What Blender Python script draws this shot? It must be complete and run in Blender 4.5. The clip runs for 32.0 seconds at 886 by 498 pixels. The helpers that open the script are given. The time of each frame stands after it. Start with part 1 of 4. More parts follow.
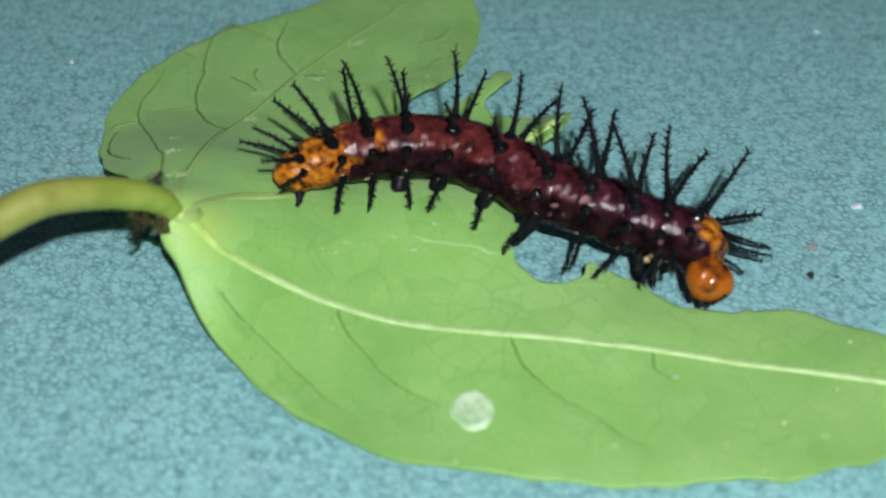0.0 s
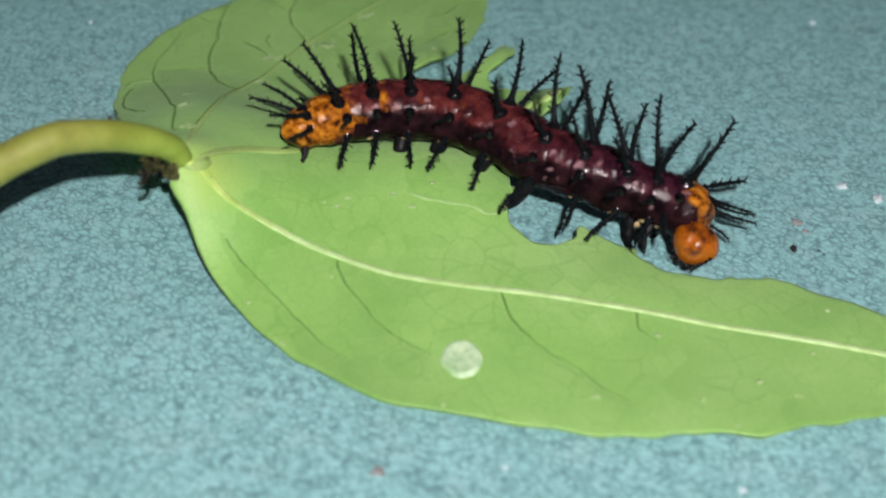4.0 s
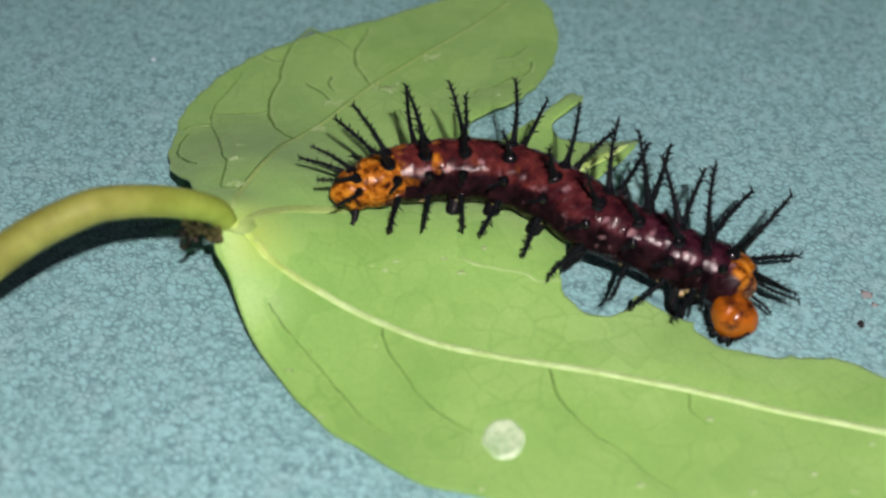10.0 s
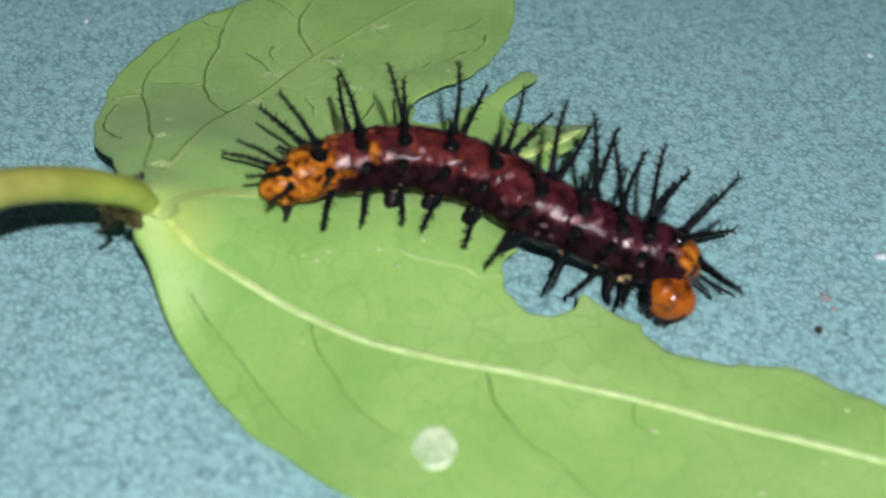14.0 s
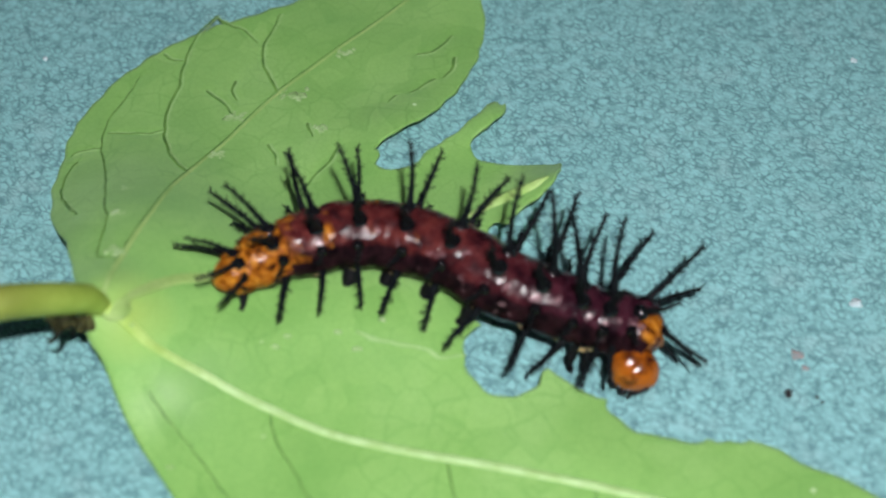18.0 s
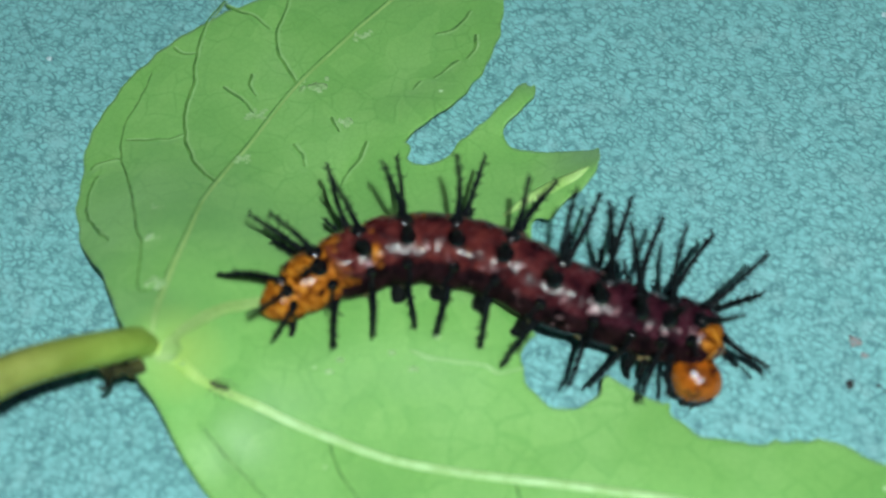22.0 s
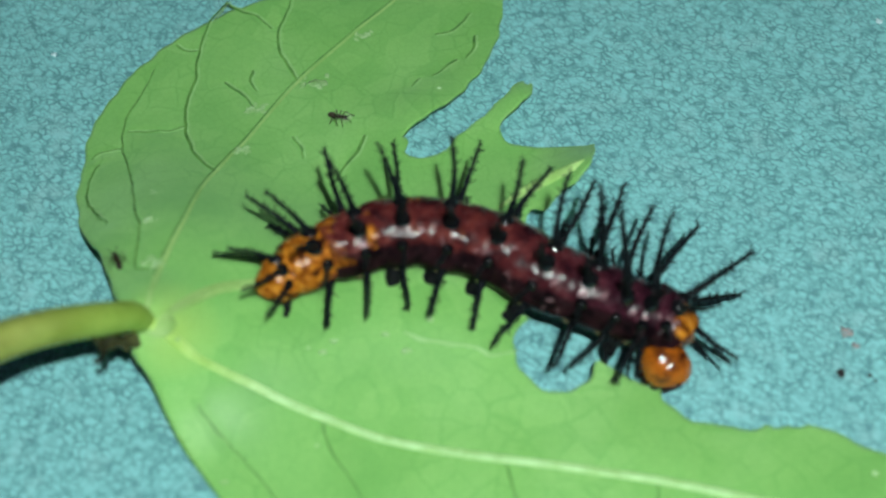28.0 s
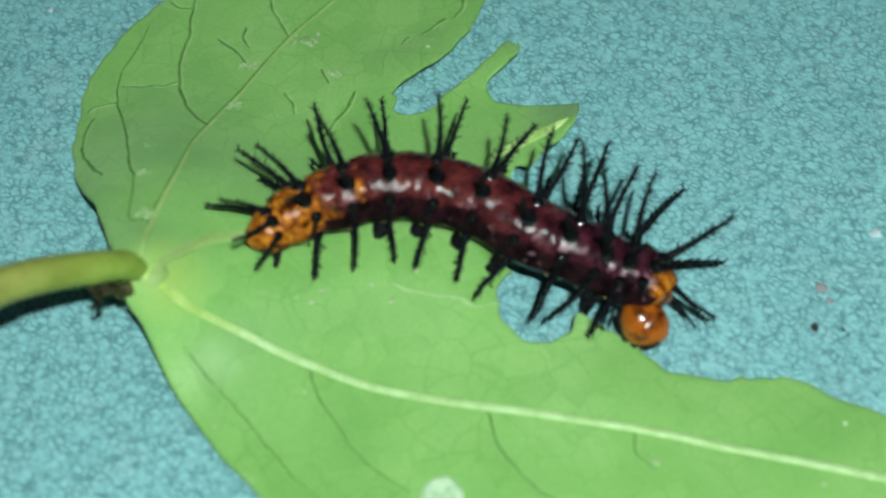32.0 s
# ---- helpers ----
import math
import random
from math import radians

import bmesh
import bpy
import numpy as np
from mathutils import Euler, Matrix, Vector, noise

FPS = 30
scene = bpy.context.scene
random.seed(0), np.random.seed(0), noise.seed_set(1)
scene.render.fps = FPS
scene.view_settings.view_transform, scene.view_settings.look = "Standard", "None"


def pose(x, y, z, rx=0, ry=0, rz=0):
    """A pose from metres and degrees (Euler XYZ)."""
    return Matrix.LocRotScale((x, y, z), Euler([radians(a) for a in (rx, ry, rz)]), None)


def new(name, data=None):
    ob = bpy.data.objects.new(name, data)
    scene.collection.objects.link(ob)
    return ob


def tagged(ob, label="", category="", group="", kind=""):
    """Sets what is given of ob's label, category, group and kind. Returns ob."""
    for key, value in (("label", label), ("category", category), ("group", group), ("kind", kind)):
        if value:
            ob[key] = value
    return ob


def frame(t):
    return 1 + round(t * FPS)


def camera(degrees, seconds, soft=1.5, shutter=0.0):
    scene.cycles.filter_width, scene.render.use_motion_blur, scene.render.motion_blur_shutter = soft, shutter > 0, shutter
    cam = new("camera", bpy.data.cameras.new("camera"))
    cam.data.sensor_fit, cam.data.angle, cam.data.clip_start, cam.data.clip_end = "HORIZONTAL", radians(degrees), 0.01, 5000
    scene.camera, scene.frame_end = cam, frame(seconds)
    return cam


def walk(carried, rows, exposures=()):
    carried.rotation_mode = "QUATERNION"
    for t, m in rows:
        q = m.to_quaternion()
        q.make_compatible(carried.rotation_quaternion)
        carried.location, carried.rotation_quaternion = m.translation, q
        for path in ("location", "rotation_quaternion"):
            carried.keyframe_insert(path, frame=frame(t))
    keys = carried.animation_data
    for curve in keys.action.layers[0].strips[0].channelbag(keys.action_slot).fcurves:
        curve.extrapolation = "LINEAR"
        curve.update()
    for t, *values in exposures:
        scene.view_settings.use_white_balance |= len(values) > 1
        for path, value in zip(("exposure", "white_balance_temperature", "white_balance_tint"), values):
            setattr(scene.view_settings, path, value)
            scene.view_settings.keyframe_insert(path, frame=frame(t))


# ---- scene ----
# A spiny caterpillar feeds on a three-lobed vine leaf that lies on grained vinyl.
# Shapes are written in centimetres and brought to metres by CM.
CM = 0.01
cam = camera(31.304, 32.0, soft=2.3)
# a macro lens: the near vinyl and the stalk go soft
cam.data.dof.use_dof, cam.data.dof.focus_distance, cam.data.dof.aperture_fstop = True, 0.121, 32.0
walk(cam, [
    (0.0, pose(0.00001, -0.08698, 0.07227, 51.40, -0.61, -0.35)),
    (0.5, pose(0.00147, -0.08902, 0.07408, 51.32, -0.25, 0.46)),
    (1.0, pose(0.00302, -0.09127, 0.07391, 51.46, -0.41, 1.29)),
    (1.5, pose(0.00216, -0.09125, 0.07350, 51.13, -1.17, 1.12)),
    (2.0, pose(0.00248, -0.09182, 0.07253, 51.63, -1.16, 1.25)),
    (2.5, pose(0.00167, -0.09148, 0.07238, 51.33, -1.70, 1.23)),
    (4.5, pose(0.00060, -0.09308, 0.07191, 51.85, -2.27, 1.29)),
    (5.0, pose(0.00032, -0.09306, 0.07177, 51.73, -2.09, 1.44)),
    (5.5, pose(0.00042, -0.09309, 0.07166, 51.47, -2.00, 1.62)),
    (6.0, pose(0.00033, -0.09310, 0.07123, 51.39, -2.03, 1.61)),
    (6.5, pose(-0.00017, -0.09263, 0.07146, 51.12, -2.14, 1.54)),
    (7.0, pose(-0.00033, -0.09274, 0.07136, 51.12, -2.02, 1.65)),
    (7.5, pose(-0.00023, -0.09235, 0.07105, 50.70, -1.69, 1.79)),
    (8.0, pose(0.00030, -0.09146, 0.06959, 49.82, -0.90, 2.61)),
    (8.5, pose(0.00191, -0.09106, 0.06891, 50.50, -0.29, 3.33)),
    (9.0, pose(0.00187, -0.08997, 0.07130, 51.45, -0.62, 3.26)),
    (9.5, pose(0.00223, -0.08762, 0.07324, 50.92, -0.86, 3.97)),
    (10.0, pose(0.00474, -0.08563, 0.07566, 50.48, -0.84, 5.35)),
    (10.5, pose(0.00763, -0.08306, 0.07730, 49.67, -1.11, 6.28)),
    (11.0, pose(0.00802, -0.08199, 0.07692, 49.57, -1.36, 6.26)),
    (11.5, pose(0.00784, -0.08079, 0.07633, 49.26, -1.59, 6.07)),
    (12.0, pose(0.00743, -0.08008, 0.07510, 49.10, -2.03, 5.95)),
    (12.5, pose(0.00697, -0.07941, 0.07428, 48.91, -2.38, 5.72)),
    (13.0, pose(0.00678, -0.07862, 0.07415, 48.63, -2.55, 5.57)),
    (13.5, pose(0.00665, -0.07852, 0.07401, 48.52, -2.57, 5.62)),
    (15.5, pose(0.00558, -0.07662, 0.07443, 47.81, -3.17, 5.53)),
    (16.0, pose(0.00478, -0.07564, 0.07579, 47.43, -3.45, 5.71)),
    (16.5, pose(0.00488, -0.07377, 0.07618, 46.42, -3.12, 5.68)),
    (17.0, pose(0.00554, -0.07026, 0.07683, 43.85, -2.58, 6.81)),
    (17.5, pose(0.00798, -0.06591, 0.07879, 42.37, -1.83, 6.06)),
    (18.0, pose(0.01093, -0.06418, 0.08513, 41.74, 0.09, 5.40)),
    (18.5, pose(0.00882, -0.06105, 0.08626, 39.57, -0.09, 4.34)),
    (19.0, pose(0.00590, -0.05933, 0.08652, 38.12, -0.15, 3.43)),
    (19.5, pose(0.00374, -0.05747, 0.08524, 37.86, -0.31, 2.43)),
    (20.0, pose(0.00321, -0.05529, 0.08759, 37.10, 0.20, 1.92)),
    (20.5, pose(0.00402, -0.05493, 0.08789, 37.22, 0.80, 1.74)),
    (21.0, pose(0.00360, -0.05443, 0.08716, 36.18, 0.18, 1.73)),
    (21.5, pose(0.00351, -0.05456, 0.08840, 36.42, 0.53, 1.59)),
    (22.0, pose(0.00368, -0.05485, 0.08922, 36.55, 0.71, 1.63)),
    (22.5, pose(0.00377, -0.05514, 0.08862, 36.64, 0.68, 1.66)),
    (23.0, pose(0.00444, -0.05545, 0.08944, 37.37, 0.89, 1.84)),
    (23.5, pose(0.00437, -0.05540, 0.09113, 37.79, 1.26, 1.75)),
    (24.0, pose(0.00409, -0.05553, 0.09040, 37.71, 1.10, 1.89)),
    (24.5, pose(0.00442, -0.05550, 0.08950, 37.86, 0.91, 1.88)),
    (25.0, pose(0.00417, -0.05586, 0.08982, 37.59, 0.97, 2.05)),
    (25.5, pose(0.00405, -0.05542, 0.08969, 37.41, 0.81, 1.91)),
    (27.5, pose(0.00425, -0.05680, 0.08699, 38.24, 0.37, 2.18)),
    (28.0, pose(0.00482, -0.05967, 0.08676, 38.95, 0.58, 2.37)),
    (28.5, pose(0.00590, -0.05977, 0.08981, 37.94, 0.73, 2.49)),
    (29.0, pose(0.00633, -0.06056, 0.09085, 37.69, 0.71, 2.67)),
    (29.5, pose(0.00538, -0.06047, 0.09076, 37.11, 0.50, 2.58)),
    (30.0, pose(0.00532, -0.06097, 0.09067, 37.19, 0.53, 2.70)),
    (30.5, pose(0.00557, -0.06202, 0.08950, 37.73, 0.27, 2.82)),
    (31.0, pose(0.00568, -0.06125, 0.08963, 37.32, 0.31, 2.75)),
    (31.5, pose(0.00533, -0.06202, 0.08942, 37.30, 0.21, 2.99)),
    (32.0, pose(0.00562, -0.06196, 0.08855, 37.65, 0.15, 2.68)),
], exposures=[
    (0.0, -0.32, 6430, 18), (1.0, -0.25, 7020, 25), (2.0, -0.26, 6970, 25), (5.0, -0.26, 6890, 26), (6.0, -0.27, 7040, 29), (7.0, -0.29, 6390, 18), (8.0, -0.34, 6340, 15),
    (9.0, -0.35, 6370, 15), (10.0, -0.28, 7140, 32), (11.0, -0.22, 7390, 36), (12.0, -0.21, 7410, 40), (13.0, -0.33, 6790, 32), (15.5, -0.37, 6690, 27), (16.0, -0.40, 6675, 25),
    (17.0, -0.47, 7000, 27), (18.0, -0.48, 6470, 18), (19.0, -0.51, 6490, 12), (20.0, -0.54, 6140, 1), (21.0, -0.54, 6110, 0), (22.0, -0.55, 6027, -1), (23.0, -0.55, 5996, 0),
    (24.0, -0.46, 6273, 2), (25.0, -0.46, 6376, 10), (27.5, -0.52, 6070, -3), (28.0, -0.52, 6070, -4), (29.0, -0.52, 6250, -3), (30.0, -0.51, 6220, 0), (32.0, -0.50, 6200, 1)
])

# ---- light ----
# Night: a dim room; the light is the small torch of the phone, which is carried along beside the lens (see build_torch).
world = bpy.data.worlds.new("world")
scene.world = world
world.use_nodes = True
world.node_tree.nodes["Background"].inputs[0].default_value = (0.75, 0.88, 1.0, 1)
world.node_tree.nodes["Background"].inputs[1].default_value = 0.045
TORCH_STRENGTH = 9250.0


# ---- materials ----
def material(name, colour, rough=0.5, spec=0.5, metal=0.0):
    """A principled material; returns it, its nodes, its links and the shader."""
    m = bpy.data.materials.new(name)
    m.use_nodes = True
    n, l = m.node_tree.nodes, m.node_tree.links
    b = n["Principled BSDF"]
    b.inputs["Base Color"].default_value = (*colour, 1)
    b.inputs["Roughness"].default_value = rough
    b.inputs["Specular IOR Level"].default_value = spec
    b.inputs["Metallic"].default_value = metal
    return m, n, l, b


def coords(n, l, scale=1.0, kind="Object", stretch=(1, 1, 1)):
    tc, mp = n.new("ShaderNodeTexCoord"), n.new("ShaderNodeMapping")
    mp.inputs["Scale"].default_value = [scale * s for s in stretch]
    l.new(tc.outputs[kind], mp.inputs["Vector"])
    return mp.outputs["Vector"]


def noise_tex(n, l, vec, scale, detail=4.0, rough=0.55):
    t = n.new("ShaderNodeTexNoise")
    t.inputs["Scale"].default_value, t.inputs["Detail"].default_value, t.inputs["Roughness"].default_value = scale, detail, rough
    l.new(vec, t.inputs["Vector"])
    return t.outputs["Fac"]


def cells(n, l, vec, scale, feature="DISTANCE_TO_EDGE", rand=1.0):
    t = n.new("ShaderNodeTexVoronoi")
    t.feature = feature
    t.inputs["Scale"].default_value, t.inputs["Randomness"].default_value = scale, rand
    l.new(vec, t.inputs["Vector"])
    return t.outputs["Distance"]


def ramp(n, l, fac, stops):
    r = n.new("ShaderNodeValToRGB")
    while len(r.color_ramp.elements) < len(stops):
        r.color_ramp.elements.new(0.5)
    for e, (p, c) in zip(r.color_ramp.elements, stops):
        e.position, e.color = p, (*c, 1) if len(c) == 3 else c
    l.new(fac, r.inputs["Fac"])
    return r.outputs["Color"]


def mix(n, l, fac, a, b, kind="MIX"):
    m = n.new("ShaderNodeMix")
    m.data_type, m.blend_type = "RGBA", kind
    for value, socket in ((fac, m.inputs[0]), (a, m.inputs[6]), (b, m.inputs[7])):
        if isinstance(value, (int, float)):
            socket.default_value = value
        elif isinstance(value, tuple):
            socket.default_value = (*value, 1)
        else:
            l.new(value, socket)
    return m.outputs[2]


def bump(n, l, b, height, strength, distance):
    k = n.new("ShaderNodeBump")
    k.inputs["Strength"].default_value, k.inputs["Distance"].default_value = strength, distance
    l.new(height, k.inputs["Height"])
    l.new(k.outputs["Normal"], b.inputs["Normal"])


def math_node(n, l, op, a, b=0.0):
    m = n.new("ShaderNodeMath")
    m.operation = op
    for value, socket in zip((a, b), m.inputs):
        if isinstance(value, (int, float)):
            socket.default_value = value
        else:
            l.new(value, socket)
    return m.outputs[0]


def vinyl_material():
    """Teal vinyl with a leather grain: a net of thin dark creases, drawn out along one slant, and a finer net between them."""
    m, n, l, b = material("teal_vinyl", (0.14, 0.36, 0.34), 0.42, 0.5)
    v = coords(n, l)
    turn = n.new("ShaderNodeMapping")
    turn.inputs["Rotation"].default_value = (0, 0, radians(33))
    l.new(v, turn.inputs["Vector"])
    pull = n.new("ShaderNodeMapping")
    pull.inputs["Scale"].default_value = (0.70, 1.0, 1.0)
    l.new(turn.outputs["Vector"], pull.inputs["Vector"])
    # a little warp, so that the creases wander
    w = n.new("ShaderNodeTexNoise")
    w.inputs["Scale"].default_value, w.inputs["Detail"].default_value = 1500, 3
    l.new(v, w.inputs["Vector"])
    warp = n.new("ShaderNodeVectorMath")
    warp.operation = "MULTIPLY_ADD"
    warp.inputs[1].default_value = (0.0006, 0.0006, 0)
    l.new(w.outputs["Color"], warp.inputs[0])
    l.new(pull.outputs["Vector"], warp.inputs[2])
    net = cells(n, l, warp.outputs[0], 1950)
    fine = cells(n, l, warp.outputs[0], 3700)
    # the creases swell, thin out and break up
    swell = ramp(n, l, noise_tex(n, l, v, 900, 2), [(0.34, (0.10, 0.10, 0.10)), (0.58, (1, 1, 1))])
    line = ramp(n, l, net, [(0.03, (0, 0, 0)), (0.17, (1, 1, 1))])
    faint = ramp(n, l, fine, [(0.03, (0.40, 0.40, 0.40)), (0.18, (1, 1, 1))])
    keep = ramp(n, l, noise_tex(n, l, v, 1300, 1), [(0.40, (0, 0, 0)), (0.60, (1, 1, 1))])
    lines = mix(n, l, 1.0, mix(n, l, swell, (1, 1, 1), line), mix(n, l, keep, (1, 1, 1), faint), "MULTIPLY")
    patch = ramp(n, l, noise_tex(n, l, v, 170, 3), [(0.35, (0, 0, 0)), (0.65, (1, 1, 1))])
    grain = noise_tex(n, l, v, 4200, 3)
    tone = mix(n, l, patch, (0.234, 0.540, 0.545), (0.268, 0.600, 0.606))
    rosy = ramp(n, l, noise_tex(n, l, v, 300, 3), [(0.52, (0, 0, 0)), (0.75, (0.35, 0.35, 0.35))])
    tone = mix(n, l, rosy, tone, (0.36, 0.50, 0.51))
    tone = mix(n, l, math_node(n, l, "MULTIPLY", grain, 0.25), tone, (0.30, 0.58, 0.58))
    l.new(mix(n, l, lines, (0.102, 0.248, 0.265), tone), b.inputs["Base Color"])
    l.new(ramp(n, l, grain, [(0.3, (0.42, 0.42, 0.42)), (0.7, (0.58, 0.58, 0.58))]), b.inputs["Roughness"])
    # each cell of the grain is a low pebble
    dome = mix(n, l, 0.35, ramp(n, l, net, [(0.0, (0, 0, 0)), (0.16, (0.75, 0.75, 0.75)), (0.40, (1, 1, 1))]), ramp(n, l, fine, [(0.0, (0, 0, 0)), (0.3, (1, 1, 1))]))
    bump(n, l, b, mix(n, l, 0.15, mix(n, l, 0.4, dome, lines), grain), 0.6, 0.00010)
    return m


def leaf_material():
    m, n, l, b = material("leaf_green", (0.2, 0.42, 0.06), 0.42, 0.35)
    v = coords(n, l)
    w = n.new("ShaderNodeTexNoise")
    w.inputs["Scale"].default_value, w.inputs["Detail"].default_value = 420, 3
    l.new(v, w.inputs["Vector"])
    bent = n.new("ShaderNodeVectorMath")
    bent.operation = "MULTIPLY_ADD"
    bent.inputs[1].default_value = (0.0016, 0.0016, 0)
    l.new(w.outputs["Color"], bent.inputs[0])
    l.new(v, bent.inputs[2])
    net = cells(n, l, bent.outputs[0], 470)
    fine = cells(n, l, v, 1900)
    patch = noise_tex(n, l, v, 130, 4)
    tone = ramp(n, l, patch, [(0.3, (0.138, 0.350, 0.064)), (0.52, (0.192, 0.425, 0.090)), (0.72, (0.246, 0.490, 0.132))])
    areole = n.new("ShaderNodeTexVoronoi")
    areole.inputs["Scale"].default_value = 330
    l.new(bent.outputs[0], areole.inputs["Vector"])
    tone = mix(n, l, 0.20, tone, mix(n, l, areole.outputs["Color"], (0.09, 0.27, 0.045), (0.33, 0.60, 0.19)))
    vein = ramp(n, l, net, [(0.0, (0.74, 0.83, 0.68)), (0.05, (1, 1, 1))])
    tone = mix(n, l, ramp(n, l, noise_tex(n, l, v, 260, 2), [(0.42, (0.15, 0.15, 0.15)), (0.60, (0.9, 0.9, 0.9))]), tone, vein, "MULTIPLY")
    thin = ramp(n, l, fine, [(0.0, (0.75, 0.8, 0.7)), (0.1, (1, 1, 1))])
    tone = mix(n, l, 0.45, tone, thin, "MULTIPLY")
    dots = ramp(n, l, cells(n, l, v, 330, "F1"), [(0.03, (1, 1, 1)), (0.075, (0, 0, 0))])
    keep = ramp(n, l, noise_tex(n, l, v, 240, 2), [(0.56, (0, 0, 0)), (0.62, (1, 1, 1))])
    tone = mix(n, l, mix(n, l, 1.0, dots, keep, "MULTIPLY"), tone, (0.55, 0.72, 0.46))
    # yellower tissue round the meeting of the ribs
    away = n.new("ShaderNodeVectorMath")
    away.operation = "DISTANCE"
    away.inputs[1].default_value = (-1.52 * CM, -0.22 * CM, 0.70 * CM)
    l.new(v, away.inputs[0])
    near = math_node(n, l, "ADD", math_node(n, l, "MULTIPLY", away.outputs["Value"], 100.0), math_node(n, l, "MULTIPLY", patch, 0.25))
    tone = mix(n, l, ramp(n, l, near, [(0.15, (0.75, 0.75, 0.75)), (0.48, (0, 0, 0))]), tone, (0.34, 0.49, 0.09))
    l.new(tone, b.inputs["Base Color"])
    l.new(ramp(n, l, patch, [(0.3, (0.42, 0.42, 0.42)), (0.7, (0.58, 0.58, 0.58))]), b.inputs["Roughness"])
    b.inputs["Sheen Weight"].default_value, b.inputs["Sheen Roughness"].default_value = 0.17, 0.8
    b.inputs["Sheen Tint"].default_value = (0.70, 0.95, 0.72, 1)
    height = mix(n, l, 0.8, vein, mix(n, l, 0.5, thin, noise_tex(n, l, v, 900, 4)))
    bump(n, l, b, height, 0.35, 0.0001)
    return m


def stalk_material():
    """Olive stalk, fresher green where it runs out into the leaf."""
    m, n, l, b = material("stalk", (0.25, 0.32, 0.1), 0.58, 0.3)
    v = coords(n, l)
    f, fine = noise_tex(n, l, v, 420, 5), noise_tex(n, l, v, 2200, 3)
    olive = ramp(n, l, f, [(0.35, (0.15, 0.165, 0.028)), (0.65, (0.25, 0.29, 0.062))])
    fresh = ramp(n, l, f, [(0.35, (0.19, 0.30, 0.035)), (0.65, (0.27, 0.40, 0.07))])
    x = n.new("ShaderNodeSeparateXYZ")
    l.new(v, x.inputs[0])
    near = math_node(n, l, "ADD", math_node(n, l, "MULTIPLY", x.outputs[0], 100.0), 2.6)
    l.new(mix(n, l, ramp(n, l, near, [(0.35, (0, 0, 0)), (0.95, (1, 1, 1))]), olive, fresh), b.inputs["Base Color"])
    bump(n, l, b, mix(n, l, 0.5, f, fine), 0.5, 0.00008)
    return m


def rib_material():
    """Pale midrib, yellower where it leaves the stalk."""
    m, n, l, b = material("pale_rib", (0.45, 0.68, 0.30), 0.4)
    v = coords(n, l)
    f, fine = noise_tex(n, l, v, 900, 5), noise_tex(n, l, v, 4500, 3)
    pale = ramp(n, l, f, [(0.35, (0.36, 0.58, 0.22)), (0.65, (0.50, 0.74, 0.36))])
    yellow = ramp(n, l, f, [(0.35, (0.33, 0.52, 0.08)), (0.65, (0.46, 0.66, 0.15))])
    x = n.new("ShaderNodeSeparateXYZ")
    l.new(v, x.inputs[0])
    out = math_node(n, l, "ADD", math_node(n, l, "MULTIPLY", x.outputs[0], 100.0), 1.8)
    l.new(mix(n, l, ramp(n, l, out, [(0.15, (0, 0, 0)), (0.95, (1, 1, 1))]), yellow, pale), b.inputs["Base Color"])
    bump(n, l, b, mix(n, l, 0.5, f, fine), 0.5, 0.00004)
    return m


def mottled(name, dark, light, scale, rough, spec=0.5, depth=0.00005, contrast=(0.35, 0.65)):
    m, n, l, b = material(name, light, rough, spec)
    v = coords(n, l)
    f = noise_tex(n, l, v, scale, 5)
    l.new(ramp(n, l, f, [(contrast[0], dark), (contrast[1], light)]), b.inputs["Base Color"])
    fine = noise_tex(n, l, v, scale * 5, 3)
    l.new(ramp(n, l, fine, [(0.3, (rough * 0.8,) * 3), (0.7, (min(1, rough * 1.25),) * 3)]), b.inputs["Roughness"])
    bump(n, l, b, mix(n, l, 0.5, f, fine), 0.5, depth)
    return m


def attribute(n, name, kind):
    a = n.new("ShaderNodeAttribute")
    a.attribute_name = name
    return a.outputs[kind]


